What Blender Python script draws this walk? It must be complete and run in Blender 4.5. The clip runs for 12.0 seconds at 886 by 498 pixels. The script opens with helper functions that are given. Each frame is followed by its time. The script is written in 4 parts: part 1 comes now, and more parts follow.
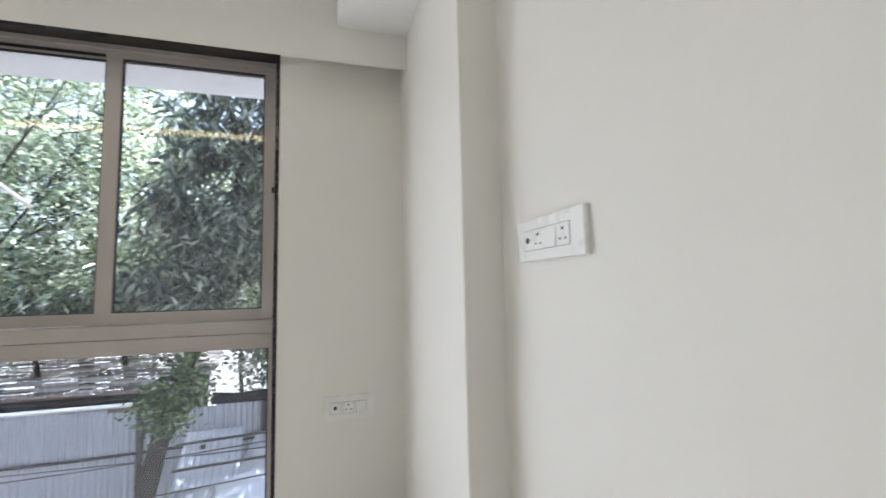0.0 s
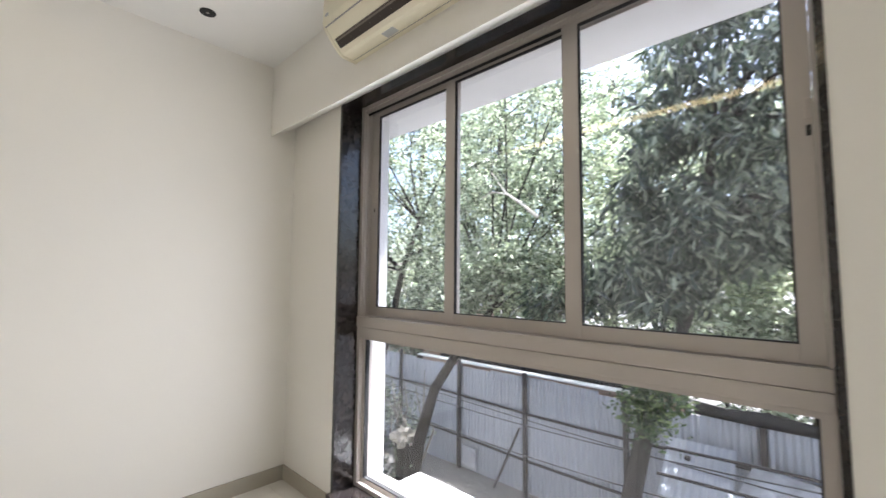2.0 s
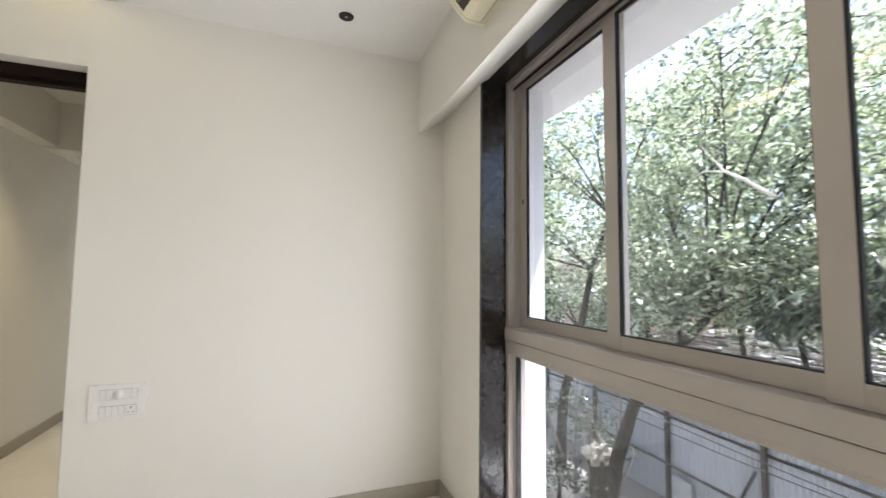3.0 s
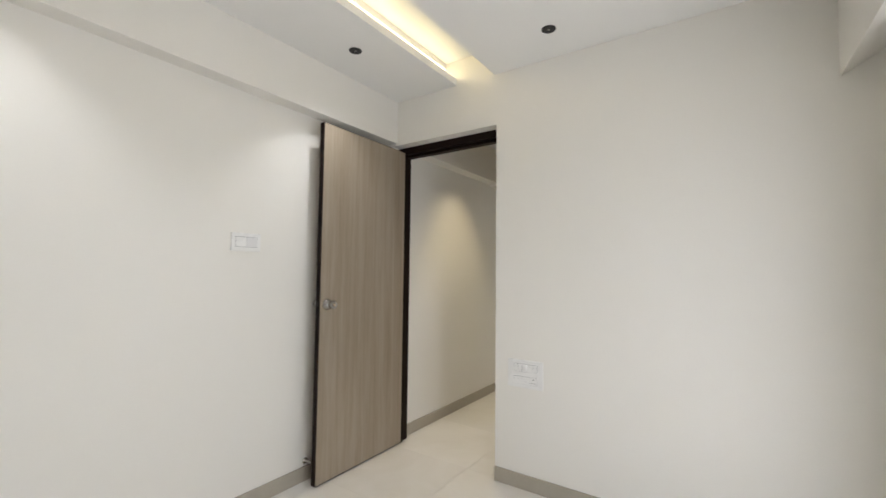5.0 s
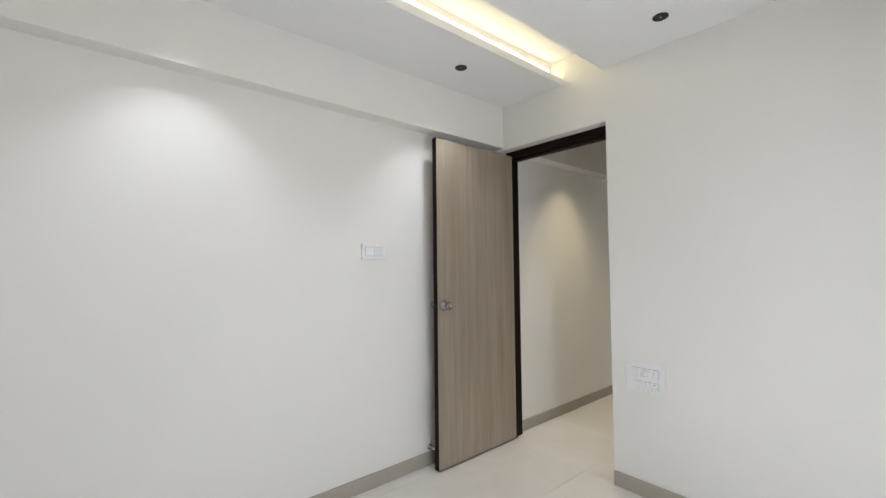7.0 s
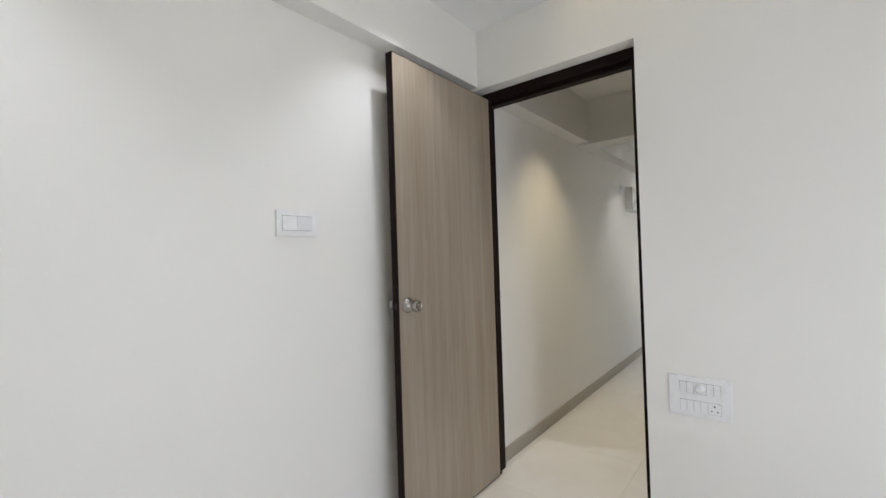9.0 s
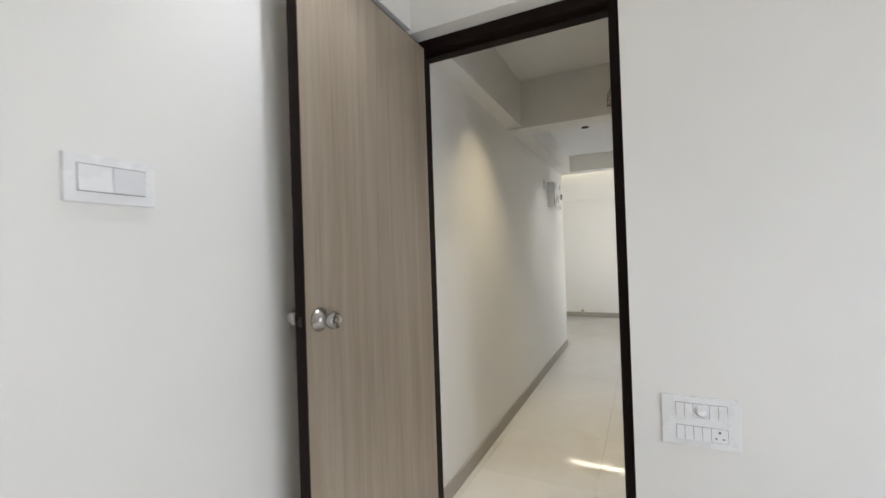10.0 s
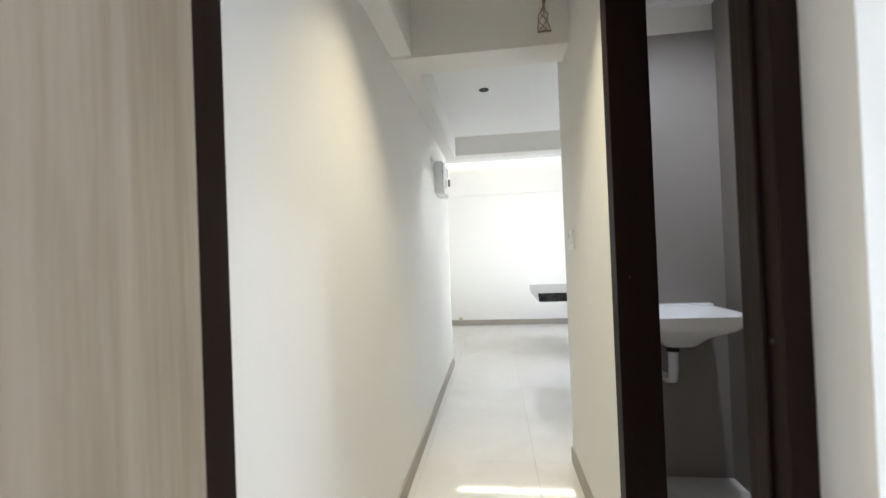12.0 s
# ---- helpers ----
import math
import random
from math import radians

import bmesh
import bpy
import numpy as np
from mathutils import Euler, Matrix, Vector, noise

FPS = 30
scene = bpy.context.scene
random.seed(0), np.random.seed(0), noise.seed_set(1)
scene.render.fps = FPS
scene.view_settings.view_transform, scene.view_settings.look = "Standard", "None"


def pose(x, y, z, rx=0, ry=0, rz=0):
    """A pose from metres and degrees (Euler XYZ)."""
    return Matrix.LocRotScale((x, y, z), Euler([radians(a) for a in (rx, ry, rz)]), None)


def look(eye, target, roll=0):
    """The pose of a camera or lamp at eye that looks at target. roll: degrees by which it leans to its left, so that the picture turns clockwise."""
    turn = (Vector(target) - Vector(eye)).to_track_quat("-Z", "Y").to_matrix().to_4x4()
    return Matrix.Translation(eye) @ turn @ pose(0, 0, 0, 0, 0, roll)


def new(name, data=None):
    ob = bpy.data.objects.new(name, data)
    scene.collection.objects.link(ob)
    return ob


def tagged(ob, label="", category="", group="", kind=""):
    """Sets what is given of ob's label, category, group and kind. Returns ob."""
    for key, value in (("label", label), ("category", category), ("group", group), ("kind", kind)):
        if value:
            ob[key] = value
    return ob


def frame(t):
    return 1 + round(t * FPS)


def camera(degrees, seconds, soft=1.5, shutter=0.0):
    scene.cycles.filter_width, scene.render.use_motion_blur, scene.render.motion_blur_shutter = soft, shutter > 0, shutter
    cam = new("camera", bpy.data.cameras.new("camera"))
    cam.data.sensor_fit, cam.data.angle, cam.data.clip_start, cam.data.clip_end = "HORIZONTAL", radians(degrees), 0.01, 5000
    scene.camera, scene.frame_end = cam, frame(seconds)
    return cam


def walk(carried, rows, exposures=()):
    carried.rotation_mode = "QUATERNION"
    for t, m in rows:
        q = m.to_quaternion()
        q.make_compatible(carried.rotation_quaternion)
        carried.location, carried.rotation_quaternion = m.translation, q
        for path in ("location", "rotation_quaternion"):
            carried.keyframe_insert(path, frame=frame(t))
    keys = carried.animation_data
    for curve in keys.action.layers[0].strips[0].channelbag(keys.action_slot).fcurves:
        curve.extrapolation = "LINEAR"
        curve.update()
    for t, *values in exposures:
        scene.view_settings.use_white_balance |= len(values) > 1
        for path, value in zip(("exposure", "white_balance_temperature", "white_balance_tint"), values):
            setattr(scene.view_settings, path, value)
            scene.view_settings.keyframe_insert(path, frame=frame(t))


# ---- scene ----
# camera and walk
cam = camera(94.3, 12.0, soft=1.5, shutter=0.25)
PATH = [
    (0, (2.604, 0.79, 1.114), (3.159, 2.704, 1.285), -1.2),
    (0.5, (2.583, 0.895, 1.144), (2.638, 2.889, 1.292), -0.5),
    (1, (2.524, 1.057, 1.146), (2.026, 2.987, 1.31), -0.1),
    (1.5, (2.456, 1.187, 1.145), (1.489, 2.93, 1.306), 0.3),
    (2, (2.407, 1.406, 1.173), (1.038, 2.856, 1.325), 0.5),
    (2.5, (2.32, 1.604, 1.178), (0.654, 2.701, 1.322), 0.6),
    (3, (2.226, 1.788, 1.205), (0.353, 2.475, 1.34), 0.6),
    (3.5, (2.167, 1.92, 1.196), (0.179, 2.105, 1.322), 0.7),
    (3.7, (2.143, 1.94, 1.19), (0.147, 1.928, 1.313), 0.6),
    (5.3, (2.282, 2.089, 1.242), (0.748, 0.81, 1.349), 0.6),
    (5.5, (2.317, 2.125, 1.257), (0.844, 0.777, 1.364), 0.5),
    (6, (2.367, 2.198, 1.272), (1.011, 0.731, 1.373), 0.1),
    (6.5, (2.358, 2.196, 1.282), (1.053, 0.682, 1.369), -0.4),
    (7, (2.321, 2.117, 1.276), (1.028, 0.594, 1.355), -0.6),
    (7.2, (2.285, 2.079, 1.262), (1.002, 0.547, 1.344), -0.8),
    (8.8, (1.925, 1.446, 1.226), (0.428, 0.119, 1.255), -1.75),
    (9, (1.879, 1.356, 1.232), (0.334, 0.087, 1.259), -1.8),
    (9.5, (1.727, 1.141, 1.233), (0.054, 0.046, 1.262), -1.8),
    (10, (1.511, 0.951, 1.196), (-0.286, 0.073, 1.216), -1.9),
    (10.5, (1.288, 0.819, 1.189), (-0.598, 0.153, 1.21), -2.0),
    (11, (1.056, 0.668, 1.171), (-0.888, 0.196, 1.19), -2.1),
    (11.5, (0.756, 0.578, 1.152), (-1.215, 0.236, 1.168), -2.6),
    (12, (0.463, 0.53, 1.148), (-1.521, 0.278, 1.17), -2.2),
]
walk(cam, [(t, look(eye, target, roll)) for t, eye, target, roll in PATH],
     exposures=[(0.0, 2.02, 5610, 13), (0.5, 2.08, 5710, 14), (1.0, 2.05, 5850, 14), (1.5, 1.99, 5970, 15), (2.5, 2.01, 5990, 14), (3.6, 2.04, 6120, 13), (5.5, 1.90, 5820, 13.5), (9.0, 1.92, 5570, 14),
                (10.5, 2.14, 5560, 13.5), (11.0, 2.32, 5500, 12), (11.5, 2.52, 5320, 12), (12.0, 2.70, 5270, 12)])

# world, sun, large lights
world = bpy.data.worlds.new("world")
scene.world = world
world.use_nodes = True
sky = world.node_tree.nodes.new("ShaderNodeTexSky")
sky.sky_type, sky.sun_disc = "NISHITA", False
sky.dust_density, sky.air_density = 4.0, 1.0
sky.sun_elevation, sky.sun_rotation = radians(70), radians(20)
world.node_tree.links.new(sky.outputs[0], world.node_tree.nodes["Background"].inputs[0])
world.node_tree.nodes["Background"].inputs[1].default_value = 0.15


def lamp(name, kind, m, power, colour=(1, 1, 1), **more):
    data = bpy.data.lights.new(name, kind)
    data.energy, data.color = power, colour
    if "size" in more:
        data.shape, data.size, data.size_y = "RECTANGLE", more["size"][0], more["size"][1]
    if "cone" in more:
        data.spot_size, data.spot_blend, data.shadow_soft_size = radians(more["cone"]), more.get("blend", 0.8), 0.014
    if "spread" in more:
        data.spread = radians(more["spread"])
    if "angle" in more:
        data.angle = radians(more["angle"])
    ob = new(name, data)
    ob.matrix_world = m
    return ob


# the sun stands high, over the trees, a little to the right of the window's way
SUN = Vector((0.12, 0.32, 0.94))
lamp("sun", "SUN", look(SUN * 50, (0, 0, 0)), 5.0, (1.0, 0.97, 0.92), angle=0.5)
lamp("window_daylight", "AREA", look((1.468, 2.606, 1.04), (1.468, 0.0, 1.04)), 4.9, (1.0, 0.966, 0.89), size=(1.84, 1.82), spread=170)
# Lamp added at an unseen opening to brighten the living room.
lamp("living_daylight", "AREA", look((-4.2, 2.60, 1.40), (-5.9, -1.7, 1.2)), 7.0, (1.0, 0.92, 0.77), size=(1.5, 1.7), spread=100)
for sx, sy, sz, ty, p, c in (
        (0.676, 0.363, 2.44, 0.34, 4.4, (1.0, 0.96, 0.90)), (2.065, 0.363, 2.44, 0.34, 4.3, (1.0, 0.96, 0.90)),
        (-0.80, 0.49, 2.44, 0.50, 15.5, (1.0, 0.79, 0.44)), (-2.555, 0.493, 2.325, 0.45, 7.4, (1.0, 0.91, 0.76))):
    lamp("downlight_beam", "SPOT", look((sx, sy, sz - 0.012), (sx, ty, 1.0)), p, c, cone=95 if sx > 0 else 86, blend=0.7 if sx > 0 else 1.0)
# Spot without a fixture, added to brighten the unlit bathroom.
lamp("bath_light", "SPOT", look((-0.95, 1.48, 2.41), (-1.15, 1.42, 1.0)), 7.5, (1.0, 0.95, 0.88), cone=140, blend=1.0)


# ---- materials
def nodes_of(name):
    m = bpy.data.materials.new(name)
    m.use_nodes = True
    nt = m.node_tree
    return m, nt, nt.nodes["Principled BSDF"]


def node(nt, kind, **values):
    n = nt.nodes.new(kind)
    for k, v in values.items():
        n.inputs[k].default_value = v
    return n


def ramp(nt, source, *stops):
    r = nt.nodes.new("ShaderNodeValToRGB")
    while len(r.color_ramp.elements) < len(stops):
        r.color_ramp.elements.new(0.5)
    for e, (p, c) in zip(r.color_ramp.elements, stops):
        e.position, e.color = p, (*c, 1)
    nt.links.new(source, r.inputs[0])
    return r.outputs[0]


def place(nt, scale=(1, 1, 1)):
    tc = nt.nodes.new("ShaderNodeTexCoord")
    mp = nt.nodes.new("ShaderNodeMapping")
    mp.inputs["Scale"].default_value = scale
    nt.links.new(tc.outputs["Object"], mp.inputs[0])
    return mp.outputs[0]


def tint(c, k):
    return tuple(max(0.0, min(1.0, v * k)) for v in c)


def surface(name, colour, rough=0.6, metal=0.0, grain=60.0, stain=1.6, vary=0.06, bump=0.15, depth=0.002, stretch=(1, 1, 1), spec=0.5, coat=0.0):
    """Two scales of colour variation, a roughness that follows, and fine relief."""
    m, nt, b = nodes_of(name)
    p = place(nt, stretch)
    big = node(nt, "ShaderNodeTexNoise", Scale=stain, Detail=6.0, Roughness=0.6)
    fine = node(nt, "ShaderNodeTexNoise", Scale=grain, Detail=5.0, Roughness=0.65)
    nt.links.new(p, big.inputs["Vector"])
    nt.links.new(p, fine.inputs["Vector"])
    mix = nt.nodes.new("ShaderNodeMix")
    mix.data_type = "FLOAT"
    mix.inputs[0].default_value = 0.4
    nt.links.new(big.outputs[0], mix.inputs[2])
    nt.links.new(fine.outputs[0], mix.inputs[3])
    col = ramp(nt, mix.outputs[0], (0.25, tint(colour, 1 - vary)), (0.5, colour), (0.78, tint(colour, 1 + vary)))
    nt.links.new(col, b.inputs["Base Color"])
    rr = ramp(nt, big.outputs[0], (0.2, (max(0.02, rough - 0.08),) * 3), (0.8, (min(1, rough + 0.08),) * 3))
    nt.links.new(rr, b.inputs["Roughness"])
    b.inputs["Metallic"].default_value = metal
    b.inputs["Specular IOR Level"].default_value = spec
    b.inputs["Coat Weight"].default_value = coat
    if bump:
        bp = node(nt, "ShaderNodeBump", Strength=bump, Distance=depth)
        nt.links.new(fine.outputs[0], bp.inputs["Height"])
        nt.links.new(bp.outputs[0], b.inputs["Normal"])
    return m


PAINT = surface("wall_paint", (0.805, 0.784, 0.728), 0.55, grain=120, stain=0.9, vary=0.025, bump=0.10, depth=0.0015)
CEIL = surface("ceiling_paint", (0.83, 0.825, 0.80), 0.7, grain=90, stain=0.8, vary=0.02, bump=0.06, depth=0.001)
SKIRT = surface("skirting_tile", (0.40, 0.365, 0.30), 0.55, grain=40, stain=5, vary=0.06, bump=0.02, spec=0.3)
GROUT = surface("grout", (0.66, 0.625, 0.555), 0.8, grain=200, vary=0.1)
PLASTIC = surface("white_plastic", (0.82, 0.815, 0.79), 0.28, grain=30, stain=8, vary=0.015, bump=0.0)
PLASTIC_B = surface("ivory_plastic", (0.72, 0.715, 0.70), 0.3, grain=30, stain=8, vary=0.02, bump=0.0)
LINE = surface("shadow_gap", (0.25, 0.25, 0.25), 0.6, bump=0.0)
HOLE = surface("dark_hole", (0.015, 0.015, 0.016), 0.6, bump=0.0)
AC_PLASTIC = surface("yellowed_plastic", (0.74, 0.69, 0.53), 0.38, grain=50, stain=3, vary=0.05, bump=0.02)
LOUVRE = surface("brown_louvre", (0.17, 0.145, 0.11), 0.5, grain=60, vary=0.1, bump=0.0)
AC_DARK = surface("grille_dark", (0.035, 0.025, 0.02), 0.6, bump=0.0)
LABEL_GREY = surface("silver_sticker", (0.42, 0.43, 0.43), 0.35, metal=0.3, grain=80, vary=0.1, bump=0.0)
ALU = surface("champagne_aluminium", (0.47, 0.43, 0.395), 0.42, metal=0.25, grain=300, stain=3, vary=0.05, bump=0.05, depth=0.0004)
RUBBER = surface("black_gasket", (0.02, 0.02, 0.022), 0.7, bump=0.0)
FRAME = surface("wenge_laminate", (0.0125, 0.0065, 0.005), 0.5, spec=0.1, grain=90, stain=2, vary=0.35, bump=0.12, depth=0.0006, stretch=(8, 8, 0.5))
STEEL = surface("brushed_steel", (0.40, 0.385, 0.37), 0.16, metal=1.0, grain=200, vary=0.06, bump=0.02)
BRASS = surface("dull_brass", (0.5, 0.42, 0.28), 0.3, metal=1.0, grain=200, vary=0.06, bump=0.02)
CERAMIC = surface("glazed_ceramic", (0.80, 0.79, 0.77), 0.08, grain=20, vary=0.01, bump=0.0)
BATHTILE = surface("grey_bath_tile", (0.25, 0.225, 0.20), 0.5, grain=30, stain=4, vary=0.04, bump=0.04)
COPPER = surface("wire_insulation", (0.30, 0.18, 0.14), 0.5, vary=0.2, bump=0.0)
WHITEWASH = surface("exterior_paint", (0.72, 0.72, 0.72), 0.75, grain=60, stain=2, vary=0.07, bump=0.3, depth=0.004)
GALV = surface("galvanised_sheet", (0.29, 0.31, 0.345), 0.5, metal=0.35, grain=18, stain=0.8, vary=0.22, bump=0.08)
PALE_WOOD = surface("dead_wood", (0.50, 0.46, 0.40), 0.8, grain=30, vary=0.2, bump=0.4, depth=0.01)
DRYWOOD = surface("dry_bark", (0.14, 0.125, 0.11), 0.9, grain=30, stain=4, vary=0.35, bump=0.5, depth=0.01)
# Coarse blotches put leaf-shade dapples into the sheet colour.
GALV_LIGHT = surface("dappled_light_sheet", (0.25, 0.26, 0.28), 0.6, metal=0.1, grain=9, stain=3.5, vary=0.6, bump=0.08)
RUST = surface("rusty_iron", (0.022, 0.018, 0.017), 0.75, grain=40, stain=3, vary=0.4, bump=0.3)
TARP = surface("dark_tarpaulin", (0.012, 0.012, 0.014), 0.85, spec=0.2, grain=30, stain=2, vary=0.3, bump=0.3, depth=0.01)
# Dark and pale roof tiles put the trees' dapples into the colour.
ROOFDARK = surface("shade_dapple_roof_tile", (0.07, 0.06, 0.058), 0.8, grain=20, stain=1.2, vary=0.35, bump=0.4, depth=0.008)
ROOFPALE = surface("sun_dapple_roof_tile", (0.42, 0.39, 0.38), 0.8, grain=20, stain=1.2, vary=0.35, bump=0.4, depth=0.008)
ROOFSHEET = surface("old_roof_tile", (0.22, 0.185, 0.175), 0.8, grain=20, stain=1.2, vary=0.35, bump=0.4, depth=0.008)
BARK = surface("bark", (0.030, 0.026, 0.023), 0.95, spec=0.1, grain=30, stain=3, vary=0.4, bump=0.9, depth=0.02, stretch=(3, 3, 0.6))
SOIL = surface("dusty_ground", (0.14, 0.133, 0.125), 0.95, grain=8, stain=0.4, vary=0.4, bump=0.8, depth=0.04)
CLOTH = surface("faded_cloth", (0.27, 0.25, 0.21), 0.9, grain=50, stain=6, vary=0.2, bump=0.3)
BRICK = surface("faded_house_wall", (0.42, 0.30, 0.24), 0.85, grain=25, stain=1.5, vary=0.2, bump=0.3)
CABLE = surface("cable_sheath", (0.03, 0.03, 0.03), 0.6, bump=0.0)


def glass_material():
    m, nt, b = nodes_of("window_glass")
    b.inputs["Base Color"].default_value = (0.97, 0.985, 0.98, 1)
    b.inputs["Transmission Weight"].default_value = 1.0
    b.inputs["IOR"].default_value = 1.5
    p = place(nt)
    dust = node(nt, "ShaderNodeTexNoise", Scale=3.0, Detail=6.0)
    nt.links.new(p, dust.inputs["Vector"])
    nt.links.new(ramp(nt, dust.outputs[0], (0.3, (0.0,) * 3), (0.8, (0.02,) * 3)), b.inputs["Roughness"])
    film_ = nt.nodes.new("ShaderNodeBsdfTranslucent")
    film_.inputs[0].default_value = (0.9, 0.9, 0.9, 1)
    mix = nt.nodes.new("ShaderNodeMixShader")
    nt.links.new(ramp(nt, dust.outputs[0], (0.25, (0.001,) * 3), (0.75, (0.005,) * 3)), mix.inputs[0])
    nt.links.new(b.outputs[0], mix.inputs[1])
    nt.links.new(film_.outputs[0], mix.inputs[2])
    nt.links.new(mix.outputs[0], nt.nodes["Material Output"].inputs[0])
    return m


def tile_material():
    """Polished cream vitrified tile with soft cloudy veins, each tile a shade of its own."""
    m, nt, b = nodes_of("polished_cream_tile")
    tc = nt.nodes.new("ShaderNodeNewGeometry")
    cloud = node(nt, "ShaderNodeTexNoise", Scale=2.2, Detail=8.0, Roughness=0.62, Distortion=0.8)
    speck = node(nt, "ShaderNodeTexNoise", Scale=220.0, Detail=2.0)
    for n in (cloud, speck):
        nt.links.new(tc.outputs["Position"], n.inputs["Vector"])
    col = ramp(nt, cloud.outputs[0], (0.3, (0.70, 0.67, 0.605)), (0.5, (0.735, 0.71, 0.655)), (0.72, (0.77, 0.75, 0.70)))
    info = nt.nodes.new("ShaderNodeObjectInfo")
    shade = nt.nodes.new("ShaderNodeMapRange")
    shade.inputs["To Min"].default_value, shade.inputs["To Max"].default_value = 0.98, 1.02
    nt.links.new(info.outputs["Random"], shade.inputs["Value"])
    mul = nt.nodes.new("ShaderNodeMix")
    mul.data_type, mul.blend_type = "RGBA", "MULTIPLY"
    mul.inputs[0].default_value = 1.0
    nt.links.new(col, mul.inputs[6])
    nt.links.new(shade.outputs[0], mul.inputs[7])
    nt.links.new(mul.outputs[2], b.inputs["Base Color"])
    nt.links.new(ramp(nt, cloud.outputs[0], (0.2, (0.03,) * 3), (0.8, (0.07,) * 3)), b.inputs["Roughness"])
    bp = node(nt, "ShaderNodeBump", Strength=0.02, Distance=0.001)
    nt.links.new(speck.outputs[0], bp.inputs["Height"])
    nt.links.new(bp.outputs[0], b.inputs["Normal"])
    return m


def granite_material():
    """Black polished granite with brown and grey flecks."""
    m, nt, b = nodes_of("black_granite")
    p = place(nt)
    v = node(nt, "ShaderNodeTexVoronoi", Scale=160.0)
    n = node(nt, "ShaderNodeTexNoise", Scale=35.0, Detail=6.0, Roughness=0.7)
    nt.links.new(p, v.inputs["Vector"])
    nt.links.new(p, n.inputs["Vector"])
    col = ramp(nt, n.outputs[0], (0.4, (0.010, 0.009, 0.009)), (0.6, (0.024, 0.019, 0.017)), (0.74, (0.06, 0.047, 0.04)))
    nt.links.new(col, b.inputs["Base Color"])
    nt.links.new(ramp(nt, v.outputs[0], (0.0, (0.06,) * 3), (0.6, (0.16,) * 3)), b.inputs["Roughness"])
    return m


def laminate_material():
    """Greyish oak laminate: long upright grain with darker streaks."""
    m, nt, b = nodes_of("greige_wood_laminate")
    p = place(nt, (1, 1, 0.035))
    streak = node(nt, "ShaderNodeTexNoise", Scale=26.0, Detail=8.0, Roughness=0.62, Distortion=0.25)
    fine = node(nt, "ShaderNodeTexNoise", Scale=150.0, Detail=4.0, Roughness=0.7)
    broad = node(nt, "ShaderNodeTexNoise", Scale=7.0, Detail=3.0)
    for n in (streak, fine, broad):
        nt.links.new(p, n.inputs["Vector"])
    a = nt.nodes.new("ShaderNodeMix")
    a.data_type = "FLOAT"
    a.inputs[0].default_value = 0.35
    nt.links.new(streak.outputs[0], a.inputs[2])
    nt.links.new(fine.outputs[0], a.inputs[3])
    c = nt.nodes.new("ShaderNodeMix")
    c.data_type = "FLOAT"
    c.inputs[0].default_value = 0.25
    nt.links.new(a.outputs[0], c.inputs[2])
    nt.links.new(broad.outputs[0], c.inputs[3])
    col = ramp(nt, c.outputs[0], (0.28, (0.208, 0.162, 0.112)), (0.45, (0.292, 0.238, 0.172)), (0.54, (0.340, 0.284, 0.214)), (0.74, (0.400, 0.343, 0.267)))
    nt.links.new(col, b.inputs["Base Color"])
    b.inputs["Roughness"].default_value = 0.33
    b.inputs["Specular IOR Level"].default_value = 0.65
    bp = node(nt, "ShaderNodeBump", Strength=0.12, Distance=0.0006)
    nt.links.new(a.outputs[0], bp.inputs["Height"])
    nt.links.new(bp.outputs[0], b.inputs["Normal"])
    return m


def leaf_material(name, dark, mid, light, through_light, gloss=0.35):
    m, nt, b = nodes_of(name)
    geo = nt.nodes.new("ShaderNodeNewGeometry")
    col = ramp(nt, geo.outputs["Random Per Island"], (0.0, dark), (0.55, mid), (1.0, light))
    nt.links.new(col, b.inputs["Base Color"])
    b.inputs["Roughness"].default_value = 0.28
    b.inputs["Specular IOR Level"].default_value = 0.45 + gloss
    b.inputs["Coat Weight"].default_value = gloss
    b.inputs["Coat Roughness"].default_value = 0.16
    tr = nt.nodes.new("ShaderNodeBsdfTranslucent")
    warm = nt.nodes.new("ShaderNodeMix")
    warm.data_type, warm.blend_type = "RGBA", "MULTIPLY"
    warm.inputs[0].default_value = 1.0
    warm.inputs[7].default_value = (1.5, 1.5, 1.3, 1)
    nt.links.new(col, warm.inputs[6])
    nt.links.new(warm.outputs[2], tr.inputs[0])
    mix = nt.nodes.new("ShaderNodeMixShader")
    mix.inputs[0].default_value = through_light
    nt.links.new(b.outputs[0], mix.inputs[1])
    nt.links.new(tr.outputs[0], mix.inputs[2])
    nt.links.new(mix.outputs[0], nt.nodes["Material Output"].inputs[0])
    return m


def glow_material(name, colour, strength):
    m, nt, b = nodes_of(name)
    b.inputs["Base Color"].default_value = (*colour, 1)
    b.inputs["Emission Color"].default_value = (*colour, 1)
    b.inputs["Emission Strength"].default_value = strength
    return m


GLASS, TILE, GRANITE, LAMINATE = glass_material(), tile_material(), granite_material(), laminate_material()
# Pale ramp ends put sunlit leaf highlights into the leaf colours.
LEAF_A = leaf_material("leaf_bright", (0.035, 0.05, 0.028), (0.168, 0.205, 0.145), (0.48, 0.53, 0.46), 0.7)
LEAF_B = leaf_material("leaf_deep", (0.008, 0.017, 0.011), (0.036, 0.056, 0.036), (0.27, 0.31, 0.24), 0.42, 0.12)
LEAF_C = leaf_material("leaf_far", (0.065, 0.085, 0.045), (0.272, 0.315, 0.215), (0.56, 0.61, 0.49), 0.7)
